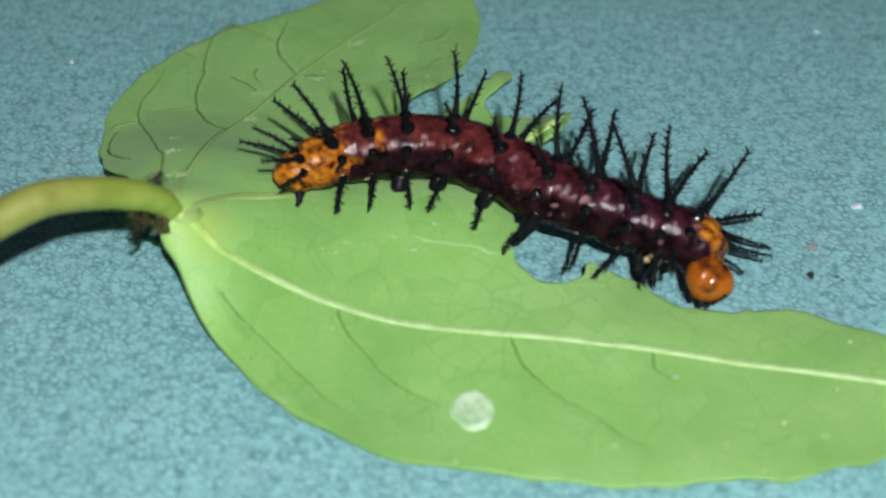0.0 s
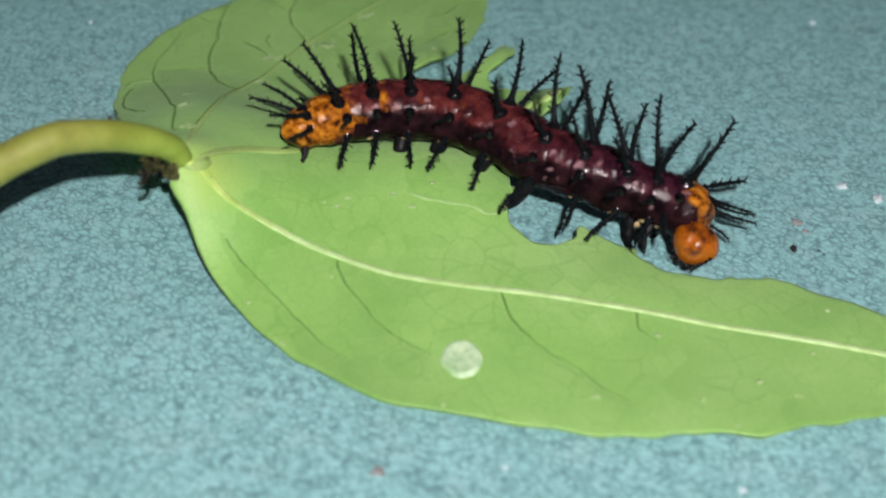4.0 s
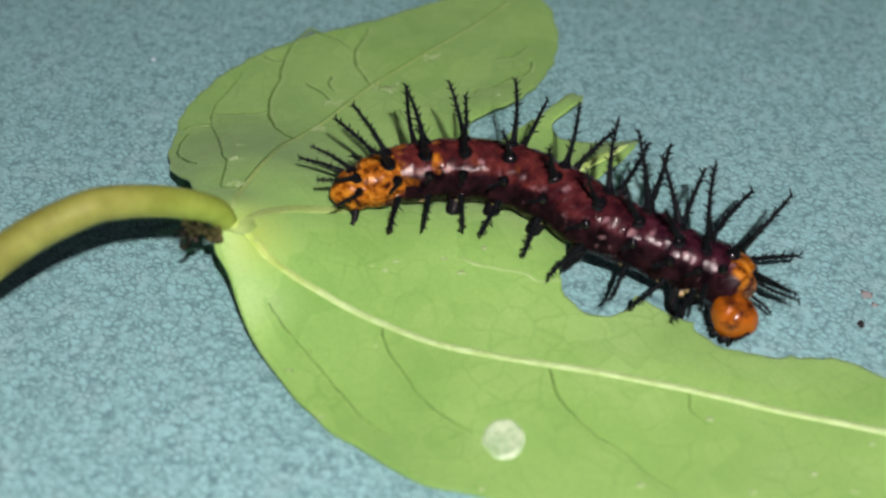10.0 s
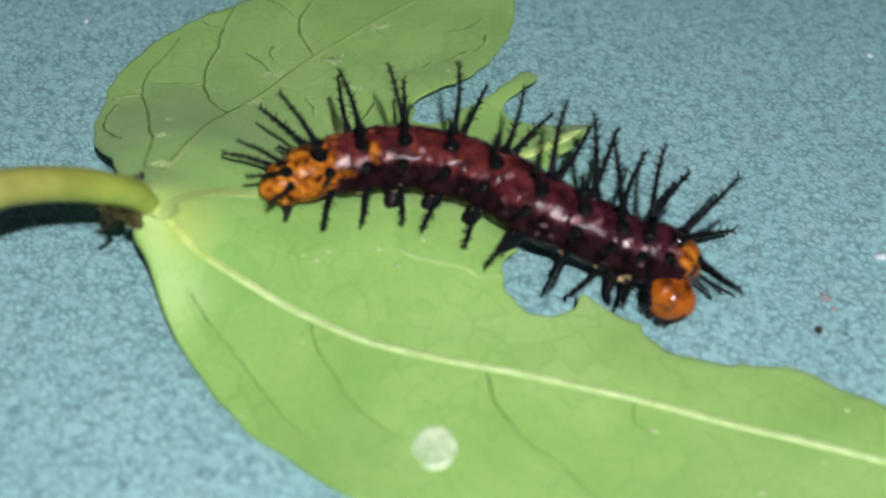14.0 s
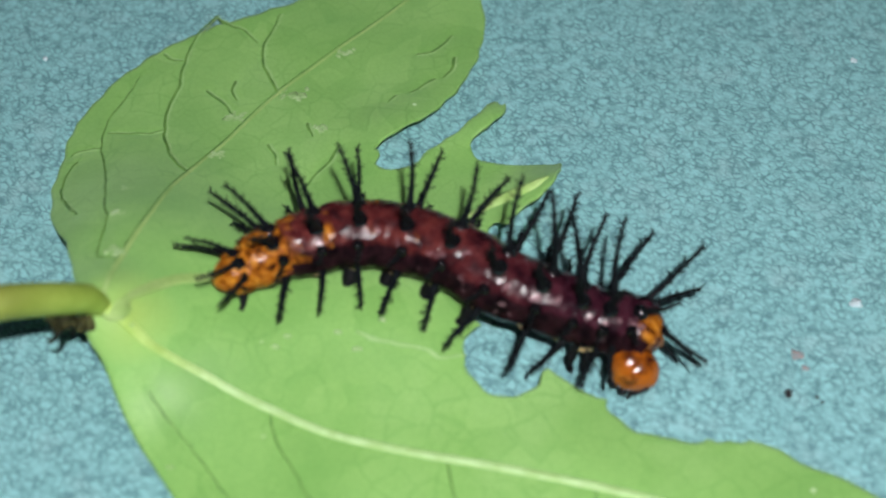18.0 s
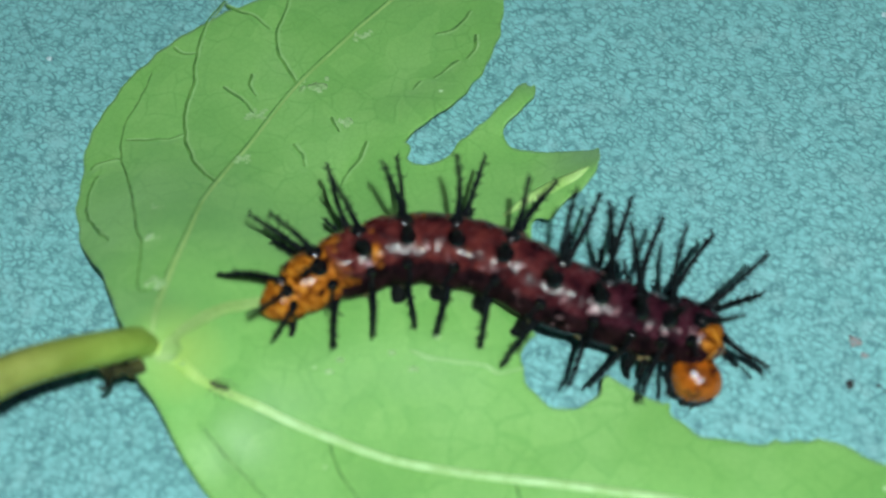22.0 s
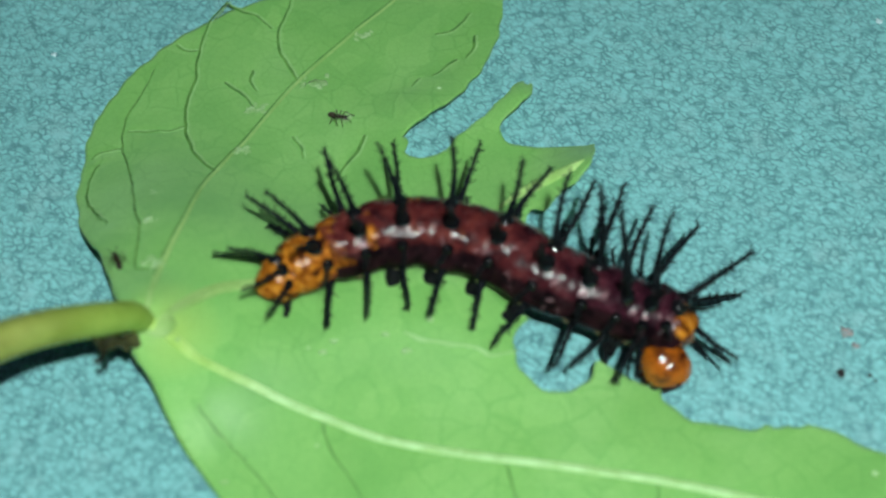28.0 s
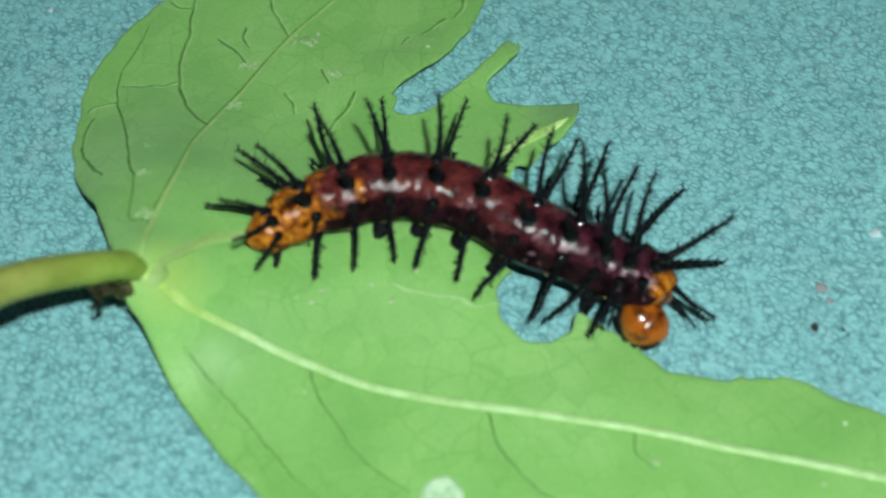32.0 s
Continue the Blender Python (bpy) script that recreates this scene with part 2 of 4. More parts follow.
def skin():
    """Glossy maroon skin, plum towards the front and dark along the flanks, with underbody shade painted in; orange
    blotches close up towards tail and collar, and the broken pale line below the spine bases is partly painted
    highlight."""
    m, n, l, b = material("caterpillar_skin", (0.12, 0.02, 0.015), 0.28, 0.28)
    v = attribute(n, "rest", "Vector")
    orange_share, plum_share, pale_share, dark_share = (attribute(n, k, "Fac") for k in ("orange", "plum", "pale", "dark"))
    grain = noise_tex(n, l, v, 900, 5)
    maroon = ramp(n, l, grain, [(0.34, (0.018, 0.004, 0.006)), (0.52, (0.070, 0.013, 0.013)), (0.70, (0.135, 0.030, 0.024))])
    plum = ramp(n, l, grain, [(0.34, (0.007, 0.002, 0.005)), (0.52, (0.028, 0.006, 0.012)), (0.70, (0.062, 0.016, 0.026))])
    base = mix(n, l, plum_share, maroon, plum)
    # dark flank colour, with the shade low on the body painted into it
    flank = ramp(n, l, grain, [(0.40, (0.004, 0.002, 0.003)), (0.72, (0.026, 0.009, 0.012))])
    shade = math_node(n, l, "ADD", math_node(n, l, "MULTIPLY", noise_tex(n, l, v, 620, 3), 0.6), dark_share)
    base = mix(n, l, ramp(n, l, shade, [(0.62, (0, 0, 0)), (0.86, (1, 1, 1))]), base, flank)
    orange = ramp(n, l, noise_tex(n, l, v, 1500, 3), [(0.36, (0.030, 0.008, 0.003)), (0.47, (0.24, 0.070, 0.006)), (0.68, (0.50, 0.20, 0.014))])
    blot = noise_tex(n, l, v, 520, 3)
    over = math_node(n, l, "ADD", blot, math_node(n, l, "MULTIPLY", orange_share, 0.46))
    tone = mix(n, l, ramp(n, l, over, [(0.68, (0, 0, 0)), (0.84, (1, 1, 1))]), base, orange)
    # pale skin marks, with torch highlights along the side painted in as colour
    flecks_and_glints = math_node(n, l, "ADD", noise_tex(n, l, v, 1100, 3), math_node(n, l, "MULTIPLY", pale_share, 0.4))
    tone = mix(n, l, ramp(n, l, flecks_and_glints, [(0.72, (0, 0, 0)), (0.90, (0.8, 0.8, 0.8))]), tone, (0.34, 0.20, 0.22))
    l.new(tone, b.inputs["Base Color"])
    # specular is cut on the flanks to keep the leaf's green out
    l.new(ramp(n, l, dark_share, [(0.1, (0.20, 0.20, 0.20)), (0.6, (0.03, 0.03, 0.03))]), b.inputs["Specular IOR Level"])
    # fine wrinkles run across the body
    across = n.new("ShaderNodeMapping")
    across.inputs["Scale"].default_value = (3.2, 1.0, 1.0)
    l.new(v, across.inputs["Vector"])
    wrinkle = noise_tex(n, l, across.outputs["Vector"], 700, 3)
    wr = noise_tex(n, l, v, 1500, 3)
    l.new(ramp(n, l, wr, [(0.3, (0.16, 0.16, 0.16)), (0.7, (0.34, 0.34, 0.34))]), b.inputs["Roughness"])
    bump(n, l, b, mix(n, l, 0.5, mix(n, l, 0.5, wr, blot), wrinkle), 0.7, 0.00020)
    return m


def glow_material():
    m, n, l, b = material("torch_glow", (0.9, 0.9, 0.9), 0.3)
    b.inputs["Emission Color"].default_value = (1.0, 0.985, 0.96, 1)
    b.inputs["Emission Strength"].default_value = TORCH_STRENGTH
    return m


VINYL = vinyl_material()
GLOW = glow_material()
TORCH_BODY = mottled("torch_plastic", (0.03, 0.03, 0.032), (0.05, 0.05, 0.05), 800, 0.4)
LEAF = leaf_material()
RIB = rib_material()
VEIN = mottled("dark_vein", (0.065, 0.18, 0.032), (0.15, 0.33, 0.07), 900, 0.5)
FAINT_VEIN = mottled("faint_vein", (0.105, 0.27, 0.055), (0.17, 0.38, 0.10), 900, 0.5)
RIM = mottled("vein_rim", (0.24, 0.45, 0.15), (0.32, 0.54, 0.22), 900, 0.5)
UPPER_RIB = mottled("upper_rib", (0.23, 0.40, 0.10), (0.32, 0.49, 0.16), 900, 0.45)
CREASE_HIGHLIGHT = mottled("crease_highlight", (0.30, 0.52, 0.13), (0.46, 0.68, 0.24), 700, 0.45)
STALK = stalk_material()
BROWN_RIB = mottled("brown_rib", (0.25, 0.43, 0.12), (0.36, 0.54, 0.19), 500, 0.5)
STIPULE = mottled("stipule", (0.003, 0.004, 0.002), (0.12, 0.125, 0.04), 480, 0.75, 0.2, contrast=(0.46, 0.70))
WAX = mottled("white_film", (0.24, 0.46, 0.21), (0.50, 0.69, 0.46), 1400, 0.45, depth=0.0001)
SCAR = mottled("pale_scar", (0.23, 0.43, 0.14), (0.40, 0.57, 0.30), 1600, 0.5)
BLACK = mottled("black_chitin", (0.003, 0.003, 0.004), (0.007, 0.008, 0.010), 1500, 0.45, 0.18)
WART = mottled("tubercle_black", (0.002, 0.002, 0.003), (0.005, 0.005, 0.006), 1500, 0.13, 0.55, 0.00002)
SPINE = mottled("spine_black", (0.002, 0.003, 0.004), (0.006, 0.010, 0.012), 2500, 0.55, 0.1)
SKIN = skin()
HEAD = mottled("head_orange", (0.055, 0.011, 0.003), (0.34, 0.092, 0.006), 900, 0.20, 0.6, 0.00006, (0.32, 0.52))
CREAM = mottled("cream_fold", (0.06, 0.035, 0.02), (0.40, 0.31, 0.15), 1500, 0.4)
ANT_SKIN = mottled("ant_brown", (0.006, 0.004, 0.003), (0.03, 0.017, 0.009), 2500, 0.3, 0.5)
CRUMB_WHITE = mottled("white_crumb", (0.44, 0.55, 0.57), (0.66, 0.80, 0.84), 2500, 0.5)
CRUMB_BLACK = mottled("black_crumb", (0.006, 0.007, 0.008), (0.02, 0.02, 0.02), 2500, 0.6)
CRUMB_RED = mottled("red_stain", (0.22, 0.33, 0.33), (0.36, 0.25, 0.25), 2500, 0.6)


# ---- building helpers ----
def mesh_of(name, bm, mat, smooth=True):
    """A mesh in metres from a bmesh in centimetres."""
    for v in bm.verts:
        v.co *= CM
    me = bpy.data.meshes.new(name)
    bm.to_mesh(me)
    bm.free()
    me.materials.append(mat)
    if smooth:
        me.polygons.foreach_set("use_smooth", [True] * len(me.polygons))
    return me


def part(name, bm, mat, parent=None, label="", m=None):
    data = bm if isinstance(bm, bpy.types.Mesh) else mesh_of(name, bm, mat)
    ob = new(name, data)
    ob.parent = parent
    if m is not None:
        ob.matrix_basis = m
    if label:
        ob["label"] = label
    return ob


def holder(name, x, y, z):
    ob = new(name)
    ob.location = (x * CM, y * CM, z * CM)
    ob.empty_display_size = 0.003
    return ob


def glide(points, steps):
    """A smooth line through points, steps to a span."""
    p = [Vector(q) for q in points]
    p = [2 * p[0] - p[1]] + p + [2 * p[-1] - p[-2]]
    out = []
    for a, b, c, d in zip(p, p[1:], p[2:], p[3:]):
        for k in range(steps):
            t = k / steps
            out.append(0.5 * (2 * b + (c - a) * t + (2 * a - 5 * b + 4 * c - d) * t * t + (3 * b - a - 3 * c + d) * t**3))
    return out + [p[-2]]


def tube(bm, line, radii, sides=8, flat=1.0):
    """A tapering tube along a line; flat squashes it in z."""
    rings = []
    for k, p in enumerate(line):
        t = (line[min(k + 1, len(line) - 1)] - line[max(k - 1, 0)]).normalized()
        u = t.cross(Vector((0, 0, 1)))
        u = u.normalized() if u.length > 1e-4 else Vector((1, 0, 0))
        w = u.cross(t)
        r = radii(k / (len(line) - 1))
        rings.append([bm.verts.new(p + u * (r * math.cos(a)) + w * (r * flat * math.sin(a))) for a in (2 * math.pi * j / sides for j in range(sides))])
    for a, b in zip(rings, rings[1:]):
        for j in range(sides):
            bm.faces.new((a[j], a[(j + 1) % sides], b[(j + 1) % sides], b[j]))
    bm.faces.new(rings[0][::-1])
    bm.faces.new(rings[-1])
    return bm


def blob(bm, centre, size, rough=0.0, detail=2, turn=None):
    """A rounded lump with an uneven skin."""
    made = bmesh.ops.create_icosphere(bm, subdivisions=detail, radius=1.0)["verts"]
    for v in made:
        k = 1 + rough * noise.noise(v.co * 1.7 + Vector(centre) * 9)
        co = Vector((v.co.x * size[0], v.co.y * size[1], v.co.z * size[2])) * k
        v.co = Vector(centre) + (turn @ co if turn else co)
    return bm


# ---- the vinyl ----
def build_ground():
    xs = np.linspace(-30, 30, 61)
    bm = bmesh.new()
    grid = [[bm.verts.new((x, y, -0.006 + (0.0 if abs(x) < 6 and abs(y) < 6 else 0.02 * noise.noise(Vector((x * 0.2, y * 0.2, 0)))))) for x in xs] for y in xs]
    for a, b in zip(grid, grid[1:]):
        for j in range(len(xs) - 1):
            bm.faces.new((a[j], a[j + 1], b[j + 1], b[j]))
    ob = new("ground", mesh_of("ground", bm, VINYL))
    tagged(ob, "teal vinyl upholstery with a fine cracked leather grain", "upholstery", kind="structure")


build_ground()

# ---- the torch ----
def build_torch():
    """A small round torch: a dark dish with a bright lens in its mouth, which looks down its own z."""
    torch = holder("torch", 0, -9, 9)
    tagged(torch, "small dark phone torch with a bright white lens", "torch", kind="structure")
    bm = bmesh.new()
    rings = []
    for r, z in ((0.01, 0.16), (0.30, 0.16), (0.34, 0.12), (0.34, -0.04), (0.32, -0.06), (0.28, -0.06), (0.26, 0.0), (0.01, 0.0)):
        rings.append([bm.verts.new((r * math.cos(a), r * math.sin(a), z)) for a in (2 * math.pi * j / 24 for j in range(24))])
    for a, b in zip(rings, rings[1:]):
        for j in range(24):
            bm.faces.new((a[j], a[(j + 1) % 24], b[(j + 1) % 24], b[j]))
    bmesh.ops.recalc_face_normals(bm, faces=bm.faces)
    part("housing", bm, TORCH_BODY, torch)
    bm = bmesh.new()
    rim = [bm.verts.new((0.25 * math.cos(a), 0.25 * math.sin(a), -0.03)) for a in (2 * math.pi * j / 24 for j in range(24))]
    low = [bm.verts.new((0.25 * math.cos(a), 0.25 * math.sin(a), -0.01)) for a in (2 * math.pi * j / 24 for j in range(24))]
    bm.faces.new(rim)
    bm.faces.new(low[::-1])
    for j in range(24):
        bm.faces.new((rim[j], low[j], low[(j + 1) % 24], rim[(j + 1) % 24]))
    bmesh.ops.recalc_face_normals(bm, faces=bm.faces)
    part("lens", bm, GLOW, torch, "bright white lens")
    return torch


TORCH = build_torch()

# ---- the leaf ----
LOWER_LOBE = [(-1.68, -0.16), (-1.76, -0.34), (-1.67, -0.47), (-1.56, -0.62), (-1.42, -0.81), (-1.18, -1.07), (-0.90, -1.36), (-0.62, -1.55), (-0.40, -1.69), (-0.15, -1.82),
              (0.20, -1.89), (0.6, -1.95), (1.04, -2.01), (1.5, -2.035), (1.72, -1.99), (1.95, -1.985), (2.25, -1.995), (2.55, -1.89), (2.9, -1.79), (3.6, -1.55), (4.1, -1.36),
              (3.6, -0.93), (3.15, -0.67), (2.82, -0.54), (2.64, -0.44), (2.50, -0.38), (2.38, -0.41), (2.0, -0.24), (1.53, -0.17), (1.15, 0.0), (0.85, 0.1), (0.55, 0.25), (-0.6, 0.35)]
UPPER_LOBE = [(-1.68, -0.28), (-1.86, -0.1), (-2.10, 0.40), (-2.31, 0.74), (-2.47, 1.15), (-2.54, 1.6), (-2.55, 2.0), (-2.44, 2.45), (-2.17, 2.93),
              (-1.75, 3.32), (-1.24, 3.64), (-0.78, 4.0), (-0.3, 4.32), (0.1, 4.5), (0.30, 4.25), (0.46, 3.75), (0.46, 3.25), (0.33, 2.77),
              (0.12, 2.38), (-0.27, 1.97), (-0.6, 1.5), (-0.9, 0.6)]
EATEN_LOBE = [(-1.6, -0.05), (0.55, -0.3), (0.63, 0.1), (0.64, 0.6), (0.70, 1.24), (0.82, 1.28), (0.94, 1.41), (1.03, 1.44), (1.09, 1.51), (1.14, 1.63), (1.18, 1.84), (1.19, 2.02), (1.12, 1.92),
              (0.93, 1.92), (0.69, 1.95), (0.56, 1.98), (0.51, 2.04), (0.49, 2.13), (0.54, 2.22), (0.63, 2.30), (0.72, 2.48), (0.72, 2.62), (0.68, 2.52),
              (0.64, 2.58), (0.54, 2.43), (0.44, 2.32), (0.32, 2.18), (0.19, 2.03), (0.11, 1.92), (0.01, 1.82), (-0.11, 1.79), (-0.21, 1.84), (-0.28, 1.98), (-1.2, 1.8)]
BITES = [(0.885, -0.01, 0.275), (2.08, -0.09, 0.37), (2.30, -0.18, 0.25), (1.86, -0.12, 0.30)]


def leaf_height(x, y):
    """The blade's height: held up by its stalk, arched under the caterpillar, curled at the eaten corner."""
    sy = np.where(y > 0.2, 1.3, 0.8) if isinstance(y, np.ndarray) else (1.3 if y > 0.2 else 0.8)
    e = np.exp
    return (0.055 + 0.6 * e(-(((x + 1.8) / 0.9) ** 2) - ((y - 0.2) / sy) ** 2) + 0.38 * e(-((x / 1.2) ** 2) - ((y - 0.35) / 0.8) ** 2)
            + 0.30 * e(-(((x - 1.22) / 0.38) ** 2) - ((y - 1.55) / 0.36) ** 2)
            + 0.27 * e(-(((x + 1.72) / 0.36) ** 2) - ((y + 0.25) / 0.32) ** 2) + 0.12 * e(-(((x + 0.05) / 0.36) ** 2) - ((y - 2.25) / 0.45) ** 2) + 0.12 * e(-(((x - 0.62) / 0.22) ** 2) - ((y - 2.35) / 0.3) ** 2) + 0.09 * e(-(((x - 0.9) / 1.5) ** 2) - ((y + 0.75) / 0.5) ** 2))


def lobe_distance(points, px, py):
    """Signed distance to a smoothed closed outline, negative inside."""
    line = glide([(*p, 0) for p in points + points[:1]], 5)
    a = np.array([q[:2] for q in line])
    best, inside = np.full(px.shape, 9.0), np.zeros(px.shape, bool)
    for (x0, y0), (x1, y1) in zip(a, a[1:]):
        dx, dy = x1 - x0, y1 - y0
        t = np.clip(((px - x0) * dx + (py - y0) * dy) / (dx * dx + dy * dy + 1e-12), 0, 1)
        best = np.minimum(best, np.hypot(px - x0 - t * dx, py - y0 - t * dy))
        if y0 != y1:
            inside ^= ((y0 > py) != (y1 > py)) & (px < dx * (py - y0) / dy + x0)
    return np.where(inside, -best, best)


LOWER_RIB = [(-1.71, -0.22), (-1.62, -0.25), (-1.54, -0.27), (-1.4, -0.32), (-1.25, -0.34), (-1.05, -0.38), (-0.84, -0.45), (-0.54, -0.55), (-0.22, -0.655), (0.1, -0.72), (0.5, -0.775), (0.9, -0.81), (1.3, -0.845), (1.7, -0.885), (2.1, -0.955), (2.65, -1.048), (3.3, -1.168), (4.05, -1.338)]
UP_RIB = [(-1.68, -0.23), (-1.68, 0.14), (-1.655, 0.40), (-1.61, 0.76), (-1.575, 1.25), (-1.48, 1.64), (-1.385, 1.87), (-1.07, 2.60), (-0.71, 3.13), (-0.40, 3.53), (0.12, 4.3)]
MID_RIB = [(-1.64, -0.26), (-1.37, 0.13), (-1.06, 0.32), (-0.5, 0.62), (0.1, 1.05), (0.6, 1.55)]
VEINS = [
    ((-0.58, -0.59), (-0.51, -0.77), (-0.4, -0.91), (-0.25, -1.11), (-0.09, -1.24), (0.1, -1.37)),
    ((-1.37, -0.55), (-1.25, -0.67), (-1.07, -0.83), (-0.88, -1.02), (-0.69, -1.23), (-0.46, -1.42)),
    ((0.58, -0.83), (0.65, -1.03), (0.77, -1.19), (0.92, -1.33), (1.1, -1.44), (1.25, -1.59), (1.42, -1.72)),
    ((1.52, -0.86), (1.52, -1.01), (1.56, -1.07), (1.65, -1.13))]
FAINT = [
    ((1.38, -1.22), (1.36, -1.37), (1.33, -1.55)), ((1.13, -0.89), (1.17, -1.09), (1.13, -1.34)), ((2.31, -1.0), (2.27, -1.22)),
    ((2.69, -1.06), (2.72, -1.24), (2.76, -1.31)), ((-0.98, -0.62), (-1.04, -0.76), (-1.05, -0.85))]
FAINT += [
    ((0.42, -0.77), (0.46, -0.66), (0.55, -0.54), (0.7, -0.43), (0.84, -0.34)), ((0.84, -0.34), (0.98, -0.47), (1.07, -0.62), (1.09, -0.79)),
    ((-0.88, 0.25), (-0.75, 0.05), (-0.66, -0.1), (-0.64, -0.24), (-0.7, -0.34), (-0.8, -0.46)),
    ((-0.26, 0.24), (-0.15, 0.08), (-0.1, -0.13), (-0.07, -0.29), (-0.01, -0.39), (-0.02, -0.52)), ((0.31, 0.3), (0.33, 0.02)),
    ((0.45, -0.06), (0.48, -0.23), (0.54, -0.35), (0.65, -0.43)), ((1.44, -0.23), (1.53, -0.45)), ((1.47, -0.83), (1.5, -0.67), (1.58, -0.53)),
    ((2.06, -0.55), (2.06, -0.71), (1.97, -0.84)), ((2.3, -0.48), (2.31, -0.63), (2.38, -0.71)), ((2.83, -0.58), (2.84, -0.77))]
VEINS += [
    ((-1.57, 1.5), (-1.69, 1.65), (-1.81, 1.89), (-1.88, 2.18), (-1.88, 2.43), (-1.86, 2.61), (-1.89, 2.76), (-1.87, 2.98), (-1.86, 3.16), (-1.81, 3.35), (-1.72, 3.49)),
    ((-1.84, 0.25), (-1.89, 0.63), (-1.98, 0.91), (-2.16, 1.48), (-2.28, 1.78), (-2.31, 1.94), (-2.32, 2.15), (-2.28, 2.34), (-2.23, 2.53), (-2.19, 2.7)),
    ((-2.16, 0.79), (-2.32, 1.02), (-2.42, 1.22), (-2.44, 1.46), (-2.41, 1.61)),
    ((-1.08, 2.63), (-1.21, 2.84), (-1.28, 3.05), (-1.28, 3.23), (-1.24, 3.39), (-1.21, 3.56)), ((-2.07, 2.97), (-1.99, 2.92), (-1.89, 2.91))]
VEINS += [
    ((-1.71, 3.44), (-1.57, 3.37), (-1.48, 3.33), (-1.34, 3.19)), ((-1.63, 2.55), (-1.47, 2.41), (-1.36, 2.26)), ((-0.04, 3.15), (0.1, 3.21), (0.16, 3.3), (0.22, 3.42)),
    ((0.27, 3.15), (0.26, 2.99), (0.19, 2.88)), ((0.14, 2.86), (0.05, 2.77), (-0.05, 2.65)), ((-0.14, 2.63), (-0.2, 2.53)),
    ((-0.52, 2.04), (-0.56, 1.87), (-0.64, 1.73), (-0.69, 1.56)), ((-1.04, 1.98), (-0.98, 1.87), (-0.95, 1.75)), ((-0.79, 2.27), (-0.73, 2.12)),
    ((-2.28, 1.78), (-2.42, 1.76), (-2.49, 1.68)), ((-1.85, 2.05), (-2.0, 1.99), (-2.28, 2.0)), ((-1.43, 2.71), (-1.44, 2.59), (-1.37, 2.47))]


def joined_to_rib(pts):
    """A side vein whose root is near a midrib starts on that midrib."""
    ribs = [p for rib in (LOWER_RIB, UP_RIB, MID_RIB) for p in glide([(*q, 0) for q in rib], 10)]
    root = Vector((*pts[0], 0))
    near = min(ribs, key=lambda p: (p - root).length)
    return [(near.x, near.y)] + list(pts) if 0.02 < (near - root).length < 0.22 else list(pts)


VEINS, FAINT = [joined_to_rib(pts) for pts in VEINS], [joined_to_rib(pts) for pts in FAINT]


def vein_relief(x, y):
    """How far the blade sinks along the side veins and swells between them."""
    best = np.full(x.shape, 9.0)
    for pts in VEINS:
        a = np.array([p[:2] for p in glide([(*p, 0) for p in pts], 4)])
        for (x0, y0), (x1, y1) in zip(a, a[1:]):
            dx, dy = x1 - x0, y1 - y0
            t = np.clip(((x - x0) * dx + (y - y0) * dy) / (dx * dx + dy * dy + 1e-12), 0, 1)
            best = np.minimum(best, np.hypot(x - x0 - t * dx, y - y0 - t * dy))
    sink = -0.007 * np.exp(-((best / 0.045) ** 2))
    for pts in (LOWER_RIB, UP_RIB, MID_RIB):
        a = np.array([p[:2] for p in glide([(*p, 0) for p in pts], 4)])
        for (x0, y0), (x1, y1) in zip(a, a[1:]):
            dx, dy = x1 - x0, y1 - y0
            t = np.clip(((x - x0) * dx + (y - y0) * dy) / (dx * dx + dy * dy + 1e-12), 0, 1)
            best = np.minimum(best, np.hypot(x - x0 - t * dx, y - y0 - t * dy))
    return sink + 0.005 * np.clip(best / 0.2, 0, 1)


